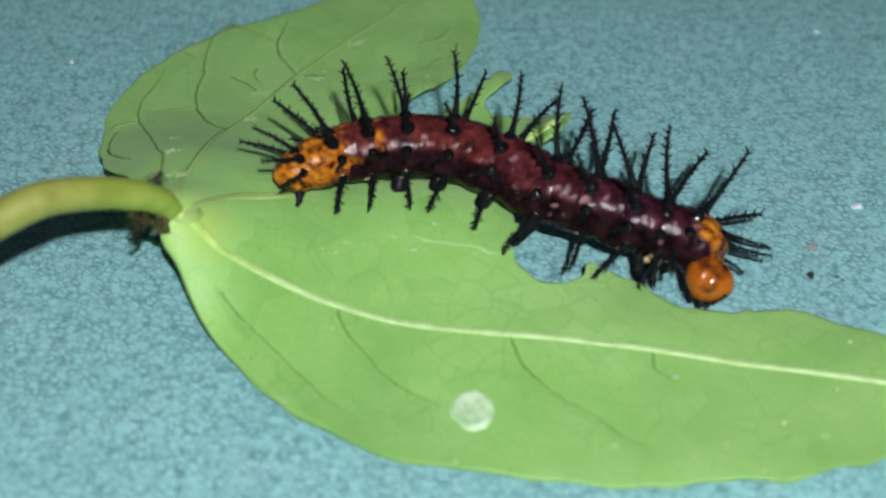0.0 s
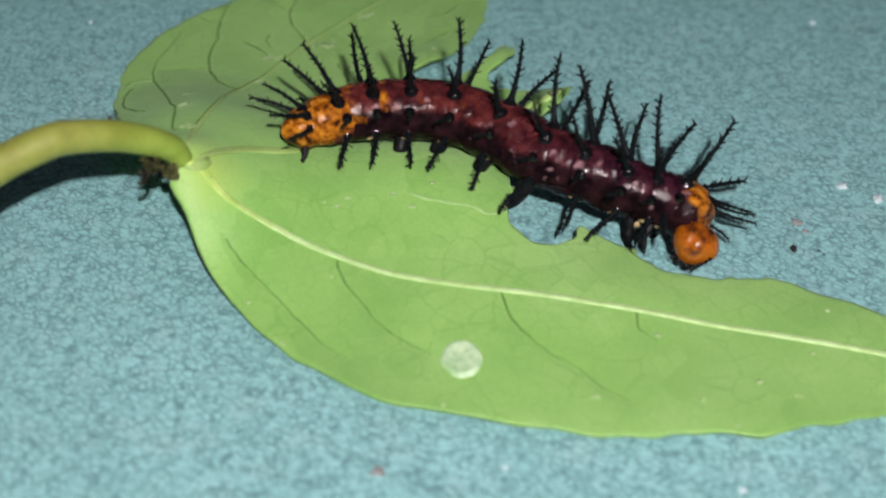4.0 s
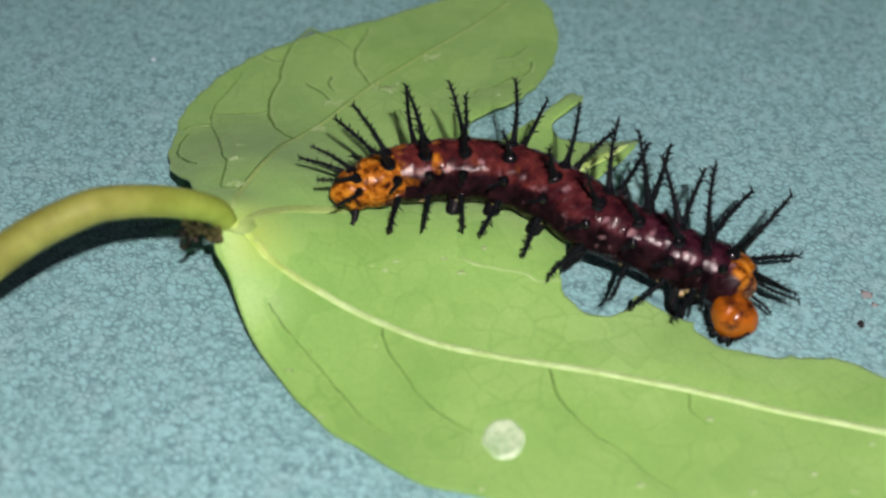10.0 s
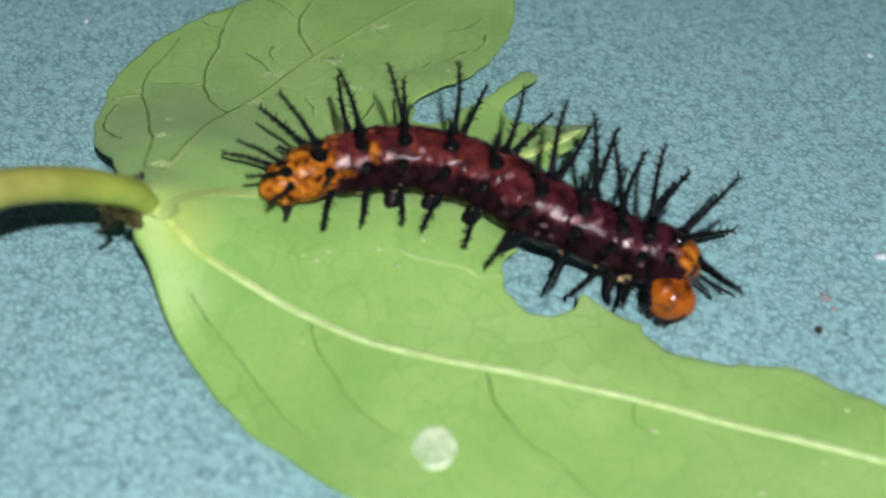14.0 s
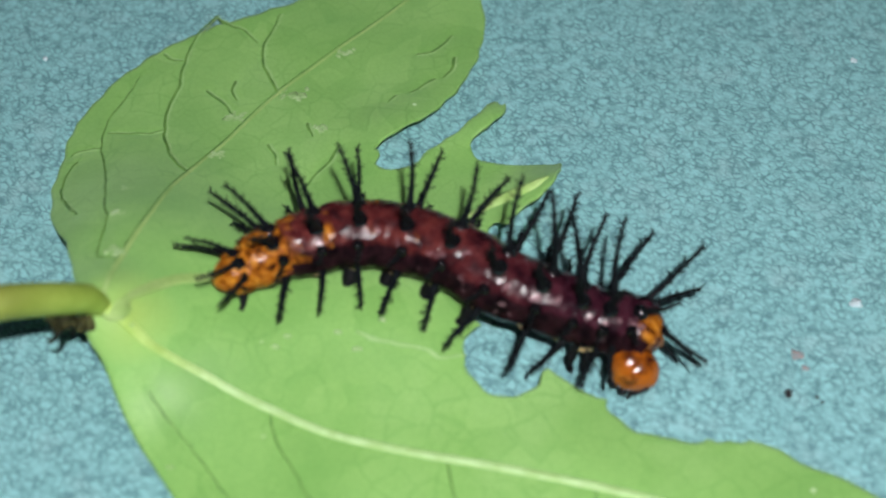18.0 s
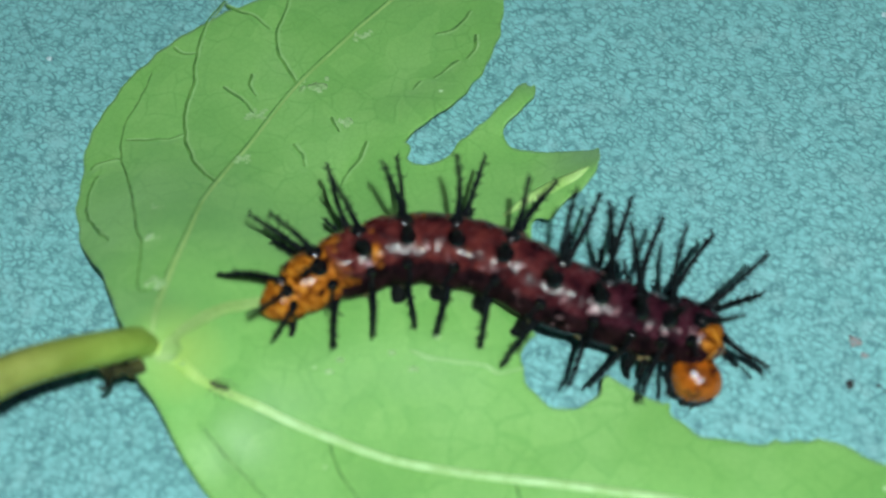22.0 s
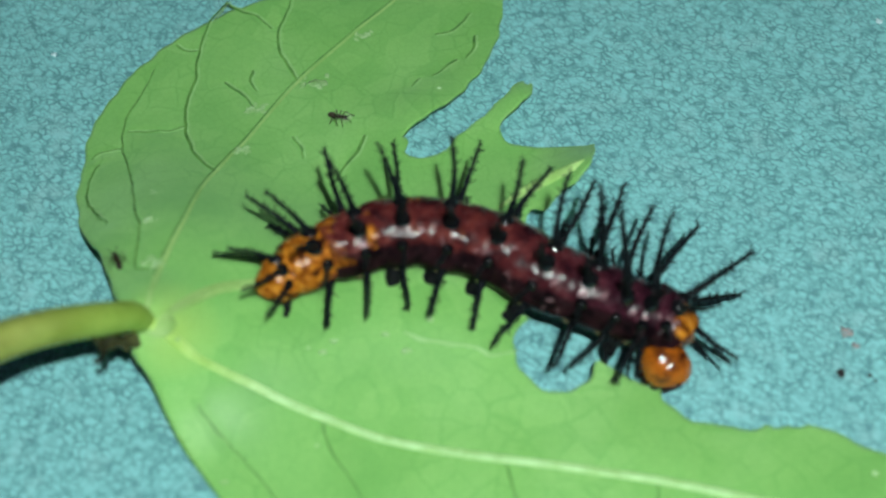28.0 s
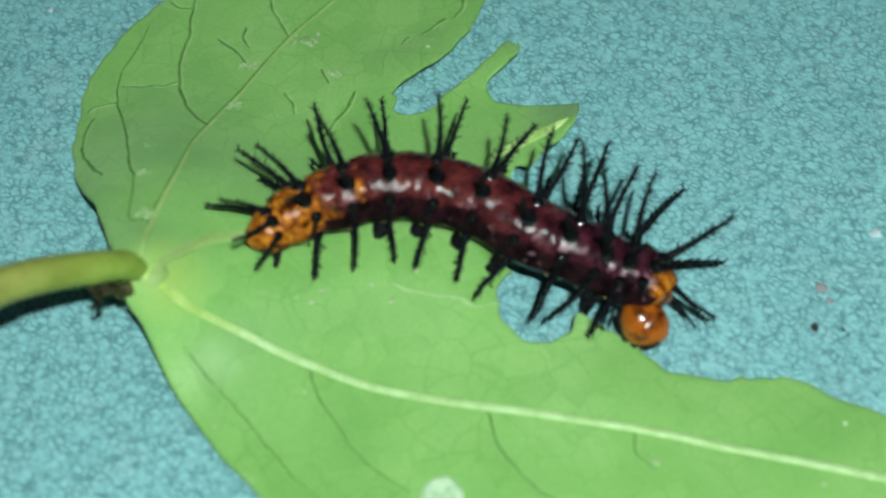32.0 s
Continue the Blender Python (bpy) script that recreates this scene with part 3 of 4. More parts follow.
def build_blade():
    step = 0.020
    xs, ys = np.arange(-2.75, 4.3, step), np.arange(-2.2, 4.7, step)
    gx, gy = np.meshgrid(xs, ys)
    d = np.minimum(np.minimum(lobe_distance(LOWER_LOBE, gx, gy), lobe_distance(UPPER_LOBE, gx, gy)), lobe_distance(EATEN_LOBE, gx, gy))
    for x, y, r in BITES:
        wob = 0.008 * np.sin(9 * np.arctan2(gy - y, gx - x) + x * 7)
        d = np.maximum(d, r + wob - np.hypot(gx - x, gy - y))
    d = d + 0.009 * np.sin(gx * 11 + 2 * np.sin(gy * 7)) + 0.006 * np.sin(gy * 23 + gx * 17)
    keep = (d[:-1, :-1] + d[1:, :-1] + d[:-1, 1:] + d[1:, 1:]) < 0
    used = np.zeros(d.shape, bool)
    count = np.zeros(d.shape, int)
    for i, j in ((0, 0), (1, 0), (0, 1), (1, 1)):
        view = (slice(i, d.shape[0] - 1 + i), slice(j, d.shape[1] - 1 + j))
        used[view] |= keep
        count[view] += keep
    rim = used & (count < 4)
    gdy, gdx = np.gradient(d, step)
    norm = gdx**2 + gdy**2 + 1e-3
    x, y = gx.copy(), gy.copy()
    move = np.clip(d / norm, -1.2 * step, 1.2 * step)
    x[rim] -= (move * gdx)[rim]
    y[rim] -= (move * gdy)[rim]
    wave = 0.009 * np.sin(x * 3.1 + 1.2 * np.sin(y * 2.3)) + 0.007 * np.sin(y * 4.7 + x * 1.9)
    z = leaf_height(x, y) + wave + vein_relief(x, y)
    index = -np.ones(d.shape, int)
    index[used] = np.arange(used.sum())
    top = np.stack([x[used], y[used], z[used]], 1)
    low = top - [0, 0, 0.022]
    n = len(top)
    ii, jj = np.nonzero(keep)
    quads = np.stack([index[ii, jj], index[ii, jj + 1], index[ii + 1, jj + 1], index[ii + 1, jj]], 1)
    faces = np.concatenate([quads, quads[:, ::-1] + n]).tolist()
    seen = {}
    for q in quads.tolist():
        for a, b in zip(q, q[1:] + q[:1]):
            seen[(a, b)] = True
    faces += [(b, a, a + n, b + n) for a, b in seen if (b, a) not in seen]
    me = bpy.data.meshes.new("blade")
    me.from_pydata((np.concatenate([top, low]) * CM).tolist(), [], faces)
    me.materials.append(LEAF)
    me.polygons.foreach_set("use_smooth", [True] * len(me.polygons))
    return me


def on_leaf(x, y, up=0.0):
    wave = 0.009 * math.sin(x * 3.1 + 1.2 * math.sin(y * 2.3)) + 0.007 * math.sin(y * 4.7 + x * 1.9)
    return Vector((x, y, float(leaf_height(x, y)) + wave + up))


def vein(name, points, r0, r1, mat, leaf, up=0.0, flat=0.6, label="", quick=1.0, kink=0.0):
    line = [on_leaf(p.x, p.y, up) for p in glide([(*p, 0) for p in points], 8)]
    # small kinks
    line = [p + Vector((noise.noise(p * 9), noise.noise(p * 9 + Vector((5, 5, 5))), 0)) * kink for p in line]
    bm = tube(bmesh.new(), line, lambda s: r1 + (r0 - r1) * (1 - s) ** quick * min(1.0, 0.2 + s * 6), 8, flat)
    return part(name, bm, mat, leaf, label)


def build_leaf():
    leaf = holder("vine_leaf", 0, 0, 0)
    tagged(leaf, "green three-lobed vine leaf, half eaten, lying on teal vinyl", "leaf")
    part("blade", build_blade(), LEAF, leaf)
    vein("midrib", LOWER_RIB, 0.085, 0.029, RIB, leaf, 0.002, 0.26, "pale raised midrib of the lower lobe", 7)
    vein("midrib", UP_RIB, 0.036, 0.012, BROWN_RIB, leaf, 0.000, 0.14, "brownish midrib of the upper lobe", 5)
    # thin dark edge along one side of the upper midrib, built like a vein
    vein("side_vein", [(x - 0.022, y + 0.012) for x, y in UP_RIB[1:]], 0.007, 0.005, VEIN, leaf, 0.001, 0.4)
    vein("midrib", MID_RIB, 0.085, 0.015, UPPER_RIB, leaf, -0.006, 0.16, "yellow-green midrib of the eaten lobe")
    vein("vein_rim", [(-0.1, 0.02), (0.08, -0.03), (0.24, -0.04), (0.37, -0.05), (0.47, -0.09), (0.62, -0.04)], 0.020, 0.013, RIM, leaf, 0.002, 0.35, kink=0.016)
    # side veins: out from each midrib, bending towards the tip
    for pts in VEINS:
        # a pale rim runs along the dark line
        line = glide([(*p, 0) for p in pts], 2)
        rim = []
        for k, p in enumerate(line):
            t = (line[min(k + 1, len(line) - 1)] - line[max(k - 1, 0)]).normalized()
            rim.append((p.x + 0.019 * abs(t.y) + 0.004, p.y - 0.014 * t.x * (1 if t.y > 0 else -1)))
        if pts[0][1] > 0.25:
            vein("vein_rim", rim, 0.012, 0.006, RIM, leaf, -0.006, 0.35, kink=0.016)
        upper = pts[0][1] > 0.25
        vein("side_vein", pts, 0.0135 if upper else 0.0105, 0.006 if upper else 0.005, VEIN, leaf, -0.005, 0.4, kink=0.016)
    for pts in FAINT:
        vein("side_vein", pts, 0.0085, 0.004, FAINT_VEIN, leaf, -0.005, 0.4, kink=0.02)
    # a low pale strip paints the highlight on the crease where the eaten corner curls up
    bm = bmesh.new()
    edge = glide([(0.51, 1.29, 0), (0.68, 1.43, 0), (0.86, 1.50, 0), (1.00, 1.53, 0), (1.10, 1.59, 0)], 6)
    rows = []
    for k, p in enumerate(edge):
        t = (edge[min(k + 1, len(edge) - 1)] - edge[max(k - 1, 0)]).normalized()
        inward = Vector((-t.y, t.x, 0))
        swell = math.sin(math.pi * k / (len(edge) - 1))
        r = 0.006 + 0.050 * swell
        base = on_leaf(p.x, p.y, 0.0)
        ring = []
        for j in range(9):
            a = -1.5 + 3.6 * j / 8
            ring.append(base + inward * (r * (0.2 - math.cos(a) * 0.9) + 0.02) + Vector((0, 0, 0.28 * r * (1 + math.sin(a)))))
        rows.append([bm.verts.new(q) for q in ring] + [bm.verts.new(q + inward * 0.012 - Vector((0, 0, 0.004))) for q in reversed(ring)])
    for a, b in zip(rows, rows[1:]):
        for j in range(18):
            bm.faces.new((a[j], a[(j + 1) % 18], b[(j + 1) % 18], b[j]))
    bm.faces.new(rows[0][::-1])
    bm.faces.new(rows[-1])
    bmesh.ops.recalc_face_normals(bm, faces=bm.faces)
    part("crease", bm, CREASE_HIGHLIGHT, leaf, "pale painted highlight along the crease of the curled corner")
    # stalk: rises from the junction, arches over and lies down on the vinyl
    stalk = glide([(-1.655, -0.19, 0.670), (-1.69, -0.22, 0.755), (-1.725, -0.25, 0.835), (-1.76, -0.29, 0.910), (-1.82, -0.37, 1.000), (-1.9, -0.45, 1.08), (-2.03, -0.55, 1.17), (-2.17, -0.64, 1.23), (-2.31, -0.74, 1.28), (-2.44, -0.85, 1.31),
                   (-2.72, -0.99, 1.22), (-3.0, -1.12, 1.05), (-3.4, -1.33, 0.74), (-4.2, -1.8, 0.3), (-5.5, -2.6, 0.12), (-7.0, -3.4, 0.12)], 8)
    part("stalk", tube(bmesh.new(), stalk, lambda s: 0.058 + 0.030 * min(1, s / 0.16) + 0.05 * s, 16), STALK, leaf, "yellow-green leaf stalk")
    part("junction", blob(bmesh.new(), (-1.62, -0.23, 0.764), (0.13, 0.10, 0.022), 0.3, 3), UPPER_RIB, leaf, "swollen yellow-green junction of the ribs")
    # a withered ruff is tucked under the stalk where it meets the leaf
    bm = bmesh.new()
    for k in range(34):
        f = k / 33
        p = Vector((-1.90 + 0.17 * f, -0.50 + 0.13 * f, 0.97 - 0.15 * f)) + Vector((random.uniform(-0.02, 0.02), random.uniform(-0.04, 0.04), random.uniform(-0.09, 0.02)))
        turn = Matrix.Rotation(random.uniform(0, 3), 3, "Z") @ Matrix.Rotation(random.uniform(0.2, 1.3), 3, "X")
        blob(bm, p, (random.uniform(0.022, 0.045), random.uniform(0.018, 0.035), random.uniform(0.010, 0.022)), 0.8, 2, turn)
    # one dry tip curls out below it
    tube(bm, [Vector(q) for q in ((-1.87, -0.50, 0.88), (-1.89, -0.54, 0.82), (-1.93, -0.55, 0.78), (-1.955, -0.54, 0.80))], lambda q: 0.022 * (1 - 0.5 * q), 6)
    part("stipule", bm, STIPULE, leaf, "withered brown stipule under the stalk")
    for k, (x, y, s) in enumerate(((-0.93, 2.60, 0.11), (-1.36, 2.26, 0.07), (-1.39, 1.76, 0.055), (-0.60, 3.13, 0.07), (-0.69, 2.22, 0.05), (-1.87, 1.11, 0.04), (-1.83, 0.75, 0.05), (-1.72, 0.30, 0.07))):
        bm = bmesh.new()
        for j in range(9):
            p = on_leaf(x + random.uniform(-s, s), y + random.uniform(-s, s) * 0.7, 0.003)
            size = s * random.uniform(0.15, 0.5)
            blob(bm, p, (size, size * random.uniform(0.4, 0.9), 0.003), 0.7, 3, Matrix.Rotation(random.uniform(0, 3), 3, "Z"))
        part("scar", bm, SCAR, leaf)
    for x, y in ((0.06, 0.10), (-0.22, 0.0), (-0.08, -0.1), (-0.55, -0.05), (-0.62, -0.13), (-1.17, -0.98), (-0.9, -1.33), (2.3, -1.5), (2.7, -1.2), (2.55, -1.62),
                 (-1.5, -0.29), (1.2, -1.7), (0.2, -1.85), (1.9, -1.7), (1.65, -1.1)):
        bm = blob(bmesh.new(), on_leaf(x, y, 0.014), (random.uniform(0.018, 0.035), random.uniform(0.012, 0.025), 0.008), 0.6, 2)
        part("scar", bm, SCAR, leaf)


build_leaf()


def build_film():
    """The round white crust on the lower lobe: a thin cake with a ring round it and a nick."""
    bm = bmesh.new()
    rings = []
    for k in range(9):
        r = 0.145 * k / 8
        row = []
        for j in range(40):
            a = 2 * math.pi * j / 40
            rr = r * (1 + 0.06 * noise.noise(Vector((math.cos(a) * 2, math.sin(a) * 2, 5))))
            rr *= 1 - 0.18 * math.exp(-(((a - 3.9) / 0.3) ** 2)) * k / 8
            x, y = 0.31 + rr * 1.0 * math.cos(a), -1.42 + rr * 1.18 * math.sin(a)
            h = 0.010 + 0.012 * math.exp(-(((k - 6.3) / 1.0) ** 2)) + 0.006 * math.exp(-(((k - 3) / 1.0) ** 2))
            row.append(bm.verts.new(on_leaf(x, y, h + 0.012 if k < 8 else -0.004)))
        rings.append(row)
    for a, b in zip(rings[1:], rings[2:]):
        for j in range(40):
            bm.faces.new((a[j], b[j], b[(j + 1) % 40], a[(j + 1) % 40]))
    bm.faces.new(rings[1])
    bmesh.ops.delete(bm, geom=rings[0], context="VERTS")
    tagged(new("white_crust", mesh_of("white_crust", bm, WAX)), "round chalky white crust stuck on the green leaf", "crust")


build_film()
# ---- the caterpillar ----
SEGMENTS = 12
# centres of the rings, tail first, while the body is stretched and when it has drawn itself together
STRETCHED = [(-0.904, 0.378, 0.68), (-0.671, 0.518, 0.69), (-0.425, 0.625, 0.69), (-0.133, 0.685, 0.68), (0.202, 0.667, 0.665), (0.567, 0.481, 0.64), (0.876, 0.273, 0.595), (1.177, 0.19, 0.53), (1.454, 0.107, 0.46), (1.669, 0.063, 0.41), (1.848, 0.031, 0.375), (1.902, -0.012, 0.34)]
SHORTENED = [(-0.896, 0.21, 0.68), (-0.689, 0.377, 0.69), (-0.429, 0.513, 0.69), (-0.145, 0.613, 0.68), (0.171, 0.607, 0.665), (0.495, 0.517, 0.64), (0.78, 0.369, 0.595), (1.06, 0.286, 0.53), (1.26, 0.235, 0.46), (1.431, 0.197, 0.41), (1.558, 0.179, 0.375), (1.568, 0.139, 0.34)]
GIRTH = [0.150, 0.198, 0.226, 0.238, 0.243, 0.243, 0.240, 0.232, 0.220, 0.214, 0.212, 0.205]
LENGTH = [0.36, 0.40, 0.46, 0.52, 0.58, 0.60, 0.54, 0.50, 0.44, 0.38, 0.34, 0.34]
# where the head is, time by time: seconds, x, y
HEAD_TRACK = [(0, 1.97, -0.28), (1, 1.96, -0.22), (1.5, 1.91, -0.25), (2, 1.88, -0.22), (2.5, 1.86, -0.19), (4.5, 2.0, -0.26), (5, 1.98, -0.28), (6, 1.96, -0.3), (7, 1.9, -0.26), (8, 1.86, -0.22), (9, 1.84, -0.21), (10, 1.83, -0.22), (11, 1.83, -0.16), (12, 1.79, -0.12), (13, 1.78, -0.08), (15.5, 1.69, 0.04), (16, 1.69, 0.04), (17, 1.75, -0.02), (18, 1.73, -0.0), (19, 1.63, -0.02), (20, 1.63, -0.03), (21, 1.75, -0.09), (22, 1.73, -0.06), (23, 1.61, -0.07), (24, 1.57, -0.08), (25, 1.55, -0.06), (27.5, 1.66, -0.09), (28, 1.59, -0.07), (29, 1.65, -0.09), (30, 1.71, -0.15), (31, 1.62, -0.19), (32, 1.59, -0.12)]
HEAD_Z = 0.24
BASE = Vector((0.3, 0.35, 0.33))


def eased(t):
    """0 while the body is stretched, 1 once it has drawn itself together."""
    w = min(max((t - 8.0) / 8.0, 0), 1)
    return w * w * (3 - 2 * w)


def body_at(t, hx, hy):
    """Centres of the segments and of the head at a time."""
    w = eased(t)
    spots = [Vector(p).lerp(Vector(q), w) for p, q in zip(STRETCHED, SHORTENED)]
    head = Vector((hx, hy, HEAD_Z))
    off = head - Vector((1.96, -0.26, HEAD_Z)).lerp(Vector((1.58, -0.085, HEAD_Z)), w)
    return [p + off * max(0.0, (k - 5) / 6.0) ** 1.6 for k, p in enumerate(spots)], head


def segment_poses(t, hx, hy):
    spots, head = body_at(t, hx, hy)
    w = eased(t)
    chain = spots + [head]
    roll = radians(3 * w)
    poses = []
    for k in range(SEGMENTS):
        ahead = chain[k + 1] - chain[max(k - 1, 0)]
        ahead.z *= 0.25 + 0.75 * w
        ahead.normalize()
        # the neck bends down to the head, its back turned outwards
        bend = (0.0, 0.10, 0.48, 0.92)[max(0, k - 8)]
        ahead = ahead.lerp((head - spots[-1]).normalized(), bend * 0.6).normalized()
        up = Vector((0, math.sin(roll), math.cos(roll))).lerp(Vector((0.9, 0.25, 0.35)), bend)
        up = (up - ahead * up.dot(ahead)).normalized()
        m = Matrix((ahead, up.cross(ahead), up)).transposed().to_4x4()
        m.translation = (spots[k] - BASE) * CM
        poses.append(m)
    # the face looks down at the leaf's edge
    nod = (head - spots[-1]).normalized()
    ahead = (Vector((-0.70, -0.58, -0.25)) + nod * 0.25).normalized()
    up = Vector((0.15, -0.1, 0.9))
    up = (up - ahead * up.dot(ahead)).normalized()
    m = Matrix((ahead, up.cross(ahead), up)).transposed().to_4x4()
    m.translation = (head - BASE) * CM
    return poses, m


def ring_mesh(k):
    """One body ring: a barrel, pinched at both ends, with folds and a flatter belly."""
    bm = bmesh.new()
    r0, half = GIRTH[k], LENGTH[k] * 0.5
    rows, sides = 33, 44
    rings = []
    for i in range(rows):
        s = -1 + 2 * i / (rows - 1)
        prof = 1 - 0.13 * abs(s) ** 2.4
        # the first and the last ring close round the tail and the neck
        if (k == 0 and s < -0.2) or (k == 11 and s > 0.2):
            prof *= max(0.02, 1 - ((abs(s) - 0.2) / 0.8) ** (1.7 if k == 0 else 3.0)) ** 0.6
        for at, deep, wide in ((0.30, 0.012, 0.12), (-0.34, 0.010, 0.12)) if k < 7 else ((0.22, 0.022, 0.10), (-0.24, 0.022, 0.10)):
            prof *= 1 - deep * math.exp(-(((s - at) / wide) ** 2))
        row = []
        for j in range(sides):
            a = 2 * math.pi * j / sides
            y, z = math.sin(a), math.cos(a)
            w = 1 + (0.14 if k == 0 else 0.05) * noise.noise(Vector((s * 4 + k * 7, y * 4, z * 4))) + 0.05 * math.exp(-(((abs(a - math.pi) - 1.45) / 0.22) ** 2))
            if k == 0:
                w *= 1 - 0.12 * max(0, -s)
            row.append(bm.verts.new((s * half, y * r0 * prof * w, z * r0 * prof * w * (0.94 if z < 0 else 1.0))))
        rings.append(row)
    for a, b in zip(rings, rings[1:]):
        for j in range(sides):
            bm.faces.new((a[j], b[j], b[(j + 1) % sides], a[(j + 1) % sides]))
    bm.faces.new(rings[0])
    bm.faces.new(rings[-1][::-1])
    bmesh.ops.recalc_face_normals(bm, faces=bm.faces)
    return bm


SPACING = [0.28, 0.30, 0.31, 0.33, 0.36, 0.37, 0.34, 0.31, 0.26, 0.21, 0.16, 0.14]
BLOTCH = [0.5, 0.8, 0.85, 0.75, 0.70, 0.60, 0.45, 0.2, 0.0, 0.0, 0.3, 0.3]


def bell(x, at, wide):
    return math.exp(-(((x - at) / wide) ** 2))


def skin_shares(me, k):
    """Where each point of a ring lies on the resting body, and how orange, plum, pale and dark it is there."""
    start = sum(SPACING[:k])
    me.attributes.new("rest", "FLOAT_VECTOR", "POINT")
    for name in ("orange", "plum", "pale", "dark"):
        me.attributes.new(name, "FLOAT", "POINT")
    made = me.attributes
    for v in me.vertices:
        s = v.co.x / (SPACING[k] * CM)
        at = k + s
        turn = abs(math.degrees(math.atan2(v.co.y, v.co.z)))
        made["rest"].data[v.index].vector = (start * CM + v.co.x, v.co.y, v.co.z)
        share = float(np.interp(at, (0.6, 1.1, 1.5, 1.9, 2.5, 5.0, 9.4, 10.2, 10.9), (1.15, 0.74, 0.38, 0.12, 0.02, -0.3, -0.4, 0.50, 0.80)))
        if k > 8:
            share -= 1.3 * max(0.0, (turn - 40) / 60)
        elif at > 0.7:
            share -= 0.8 * max(0.0, min(1.0, (turn - 75) / 35))
        share += BLOTCH[k] * bell(s, 0.27, 0.18) * bell(turn, 34, 26)
        made["orange"].data[v.index].value = share
        made["plum"].data[v.index].value = float(np.interp(at, (4.5, 7.5), (0.0, 1.0)))
        # pinkish marks by the spine feet; side band and front flecks also paint glints
        made["pale"].data[v.index].value = (0.65 * bell(s, -0.08, 0.28) * bell(turn, 47, 9) + 0.6 * bell(s, 0.33, 0.12) * bell(turn, 36, 16) + (0.28 * bell(turn, 78, 22) if k > 4 else 0.0)) * (k > 1)
        # darkens with the turn from the back: flank colour and painted underbody shade
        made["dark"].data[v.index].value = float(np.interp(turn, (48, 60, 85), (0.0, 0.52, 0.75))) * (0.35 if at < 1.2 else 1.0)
    return me


def spine_mesh(length, seed):
    """A black spine along z, swollen at its root, with fine bristles all round."""
    rnd = random.Random(seed)
    bm = bmesh.new()
    bow = rnd.uniform(-0.04, 0.04)
    curve = lambda s: Vector((bow * s * s, 0.02 * (math.sin(s * 3 + seed) - math.sin(seed)), length * s))
    tube(bm, [curve(i / 9) for i in range(10)], lambda s: 0.0215 * (1 - 0.55 * s) + 0.014 * math.exp(-s * 10), 7)
    stem = len(bm.verts)
    for k in range(22):
        s = 0.18 + 0.82 * k / 21
        p = curve(s)
        a = k * 2.4 + rnd.random()
        out = Vector((math.cos(a), math.sin(a), rnd.uniform(0.55, 1.2))).normalized()
        reach = rnd.uniform(0.035, 0.062) * (1.15 - 0.35 * s)
        had = len(bm.verts)
        tube(bm, [p, p + out * reach * 0.5, p + out * reach], lambda q: 0.0092 * (1 - 0.6 * q), 4)
        # each bristle grows out of the stem
        bm.verts.ensure_lookup_table()
        near = min(range(stem), key=lambda i: (bm.verts[i].co - p).length)
        bm.faces.new((bm.verts[near], bm.verts[had], bm.verts[had + 1]))
    return mesh_of("spine", bm, SPINE)


def wart_mesh(r, high, seed):
    """The round black foot of a spine: a low dome."""
    bm = bmesh.new()
    rings = []
    for i in range(6):
        f = i / 5
        row = []
        for j in range(16):
            a = 2 * math.pi * j / 16
            rr = r * (1 - f) ** 0.6 * (1 + 0.08 * noise.noise(Vector((math.cos(a) * 1.5, math.sin(a) * 1.5, seed)))) + 0.012
            row.append(bm.verts.new((rr * math.cos(a), rr * math.sin(a), -0.012 + (high + 0.012) * f)))
        rings.append(row)
    for a, b in zip(rings, rings[1:]):
        for j in range(16):
            bm.faces.new((a[j], a[(j + 1) % 16], b[(j + 1) % 16], b[j]))
    bm.faces.new(rings[0][::-1])
    bm.faces.new(rings[-1])
    return mesh_of("tubercle", bm, WART)


def leg_mesh(kind):
    bm = bmesh.new()
    if kind == "proleg":
        # a cone with a collar of skin, drawn out to a small clasping foot that points back
        line = glide([Vector((-0.02, 0, 0.06)), Vector((0, 0.010, -0.03)), Vector((0.022, 0.022, -0.10)), Vector((0.055, 0.026, -0.155)), Vector((0.10, 0.026, -0.195))], 4)
        tube(bm, line, lambda s: (0.084 - 0.064 * s ** 0.8) * min(1, 0.45 + 3.5 * s) + 0.004 * math.sin(s * 21) + 0.010 * bell(s, 0.93, 0.07), 16)
    else:
        line = [Vector((0.02, 0, 0.05)), Vector((0.012, 0.025, -0.03)), Vector((0.012, 0.035, -0.10)), Vector((-0.012, 0.025, -0.17)), Vector((-0.045, 0.0, -0.225))]
        tube(bm, glide(line, 4), lambda s: 0.050 * (1 - 0.85 * s) + 0.005 * math.sin(s * 18), 10)
    return mesh_of(kind, bm, BLACK)


def head_mesh():
    """Two rounded cheeks with a furrow between them, flatter in front, narrowing to the mouth."""
    bm = bmesh.new()
    for v in bmesh.ops.create_icosphere(bm, subdivisions=4, radius=1.0)["verts"]:
        x, y, z = v.co
        k = 1 - 0.07 * bell(y, 0, 0.12) * max(0.0, z + 0.4) + 0.03 * noise.noise(v.co * 2.2)
        narrow = 1 - 0.22 * max(0.0, x) - 0.10 * max(0.0, -z)
        v.co = (x * 0.160 * k, y * 0.180 * k * narrow, z * 0.160 * k)
    return mesh_of("head", bm, HEAD)


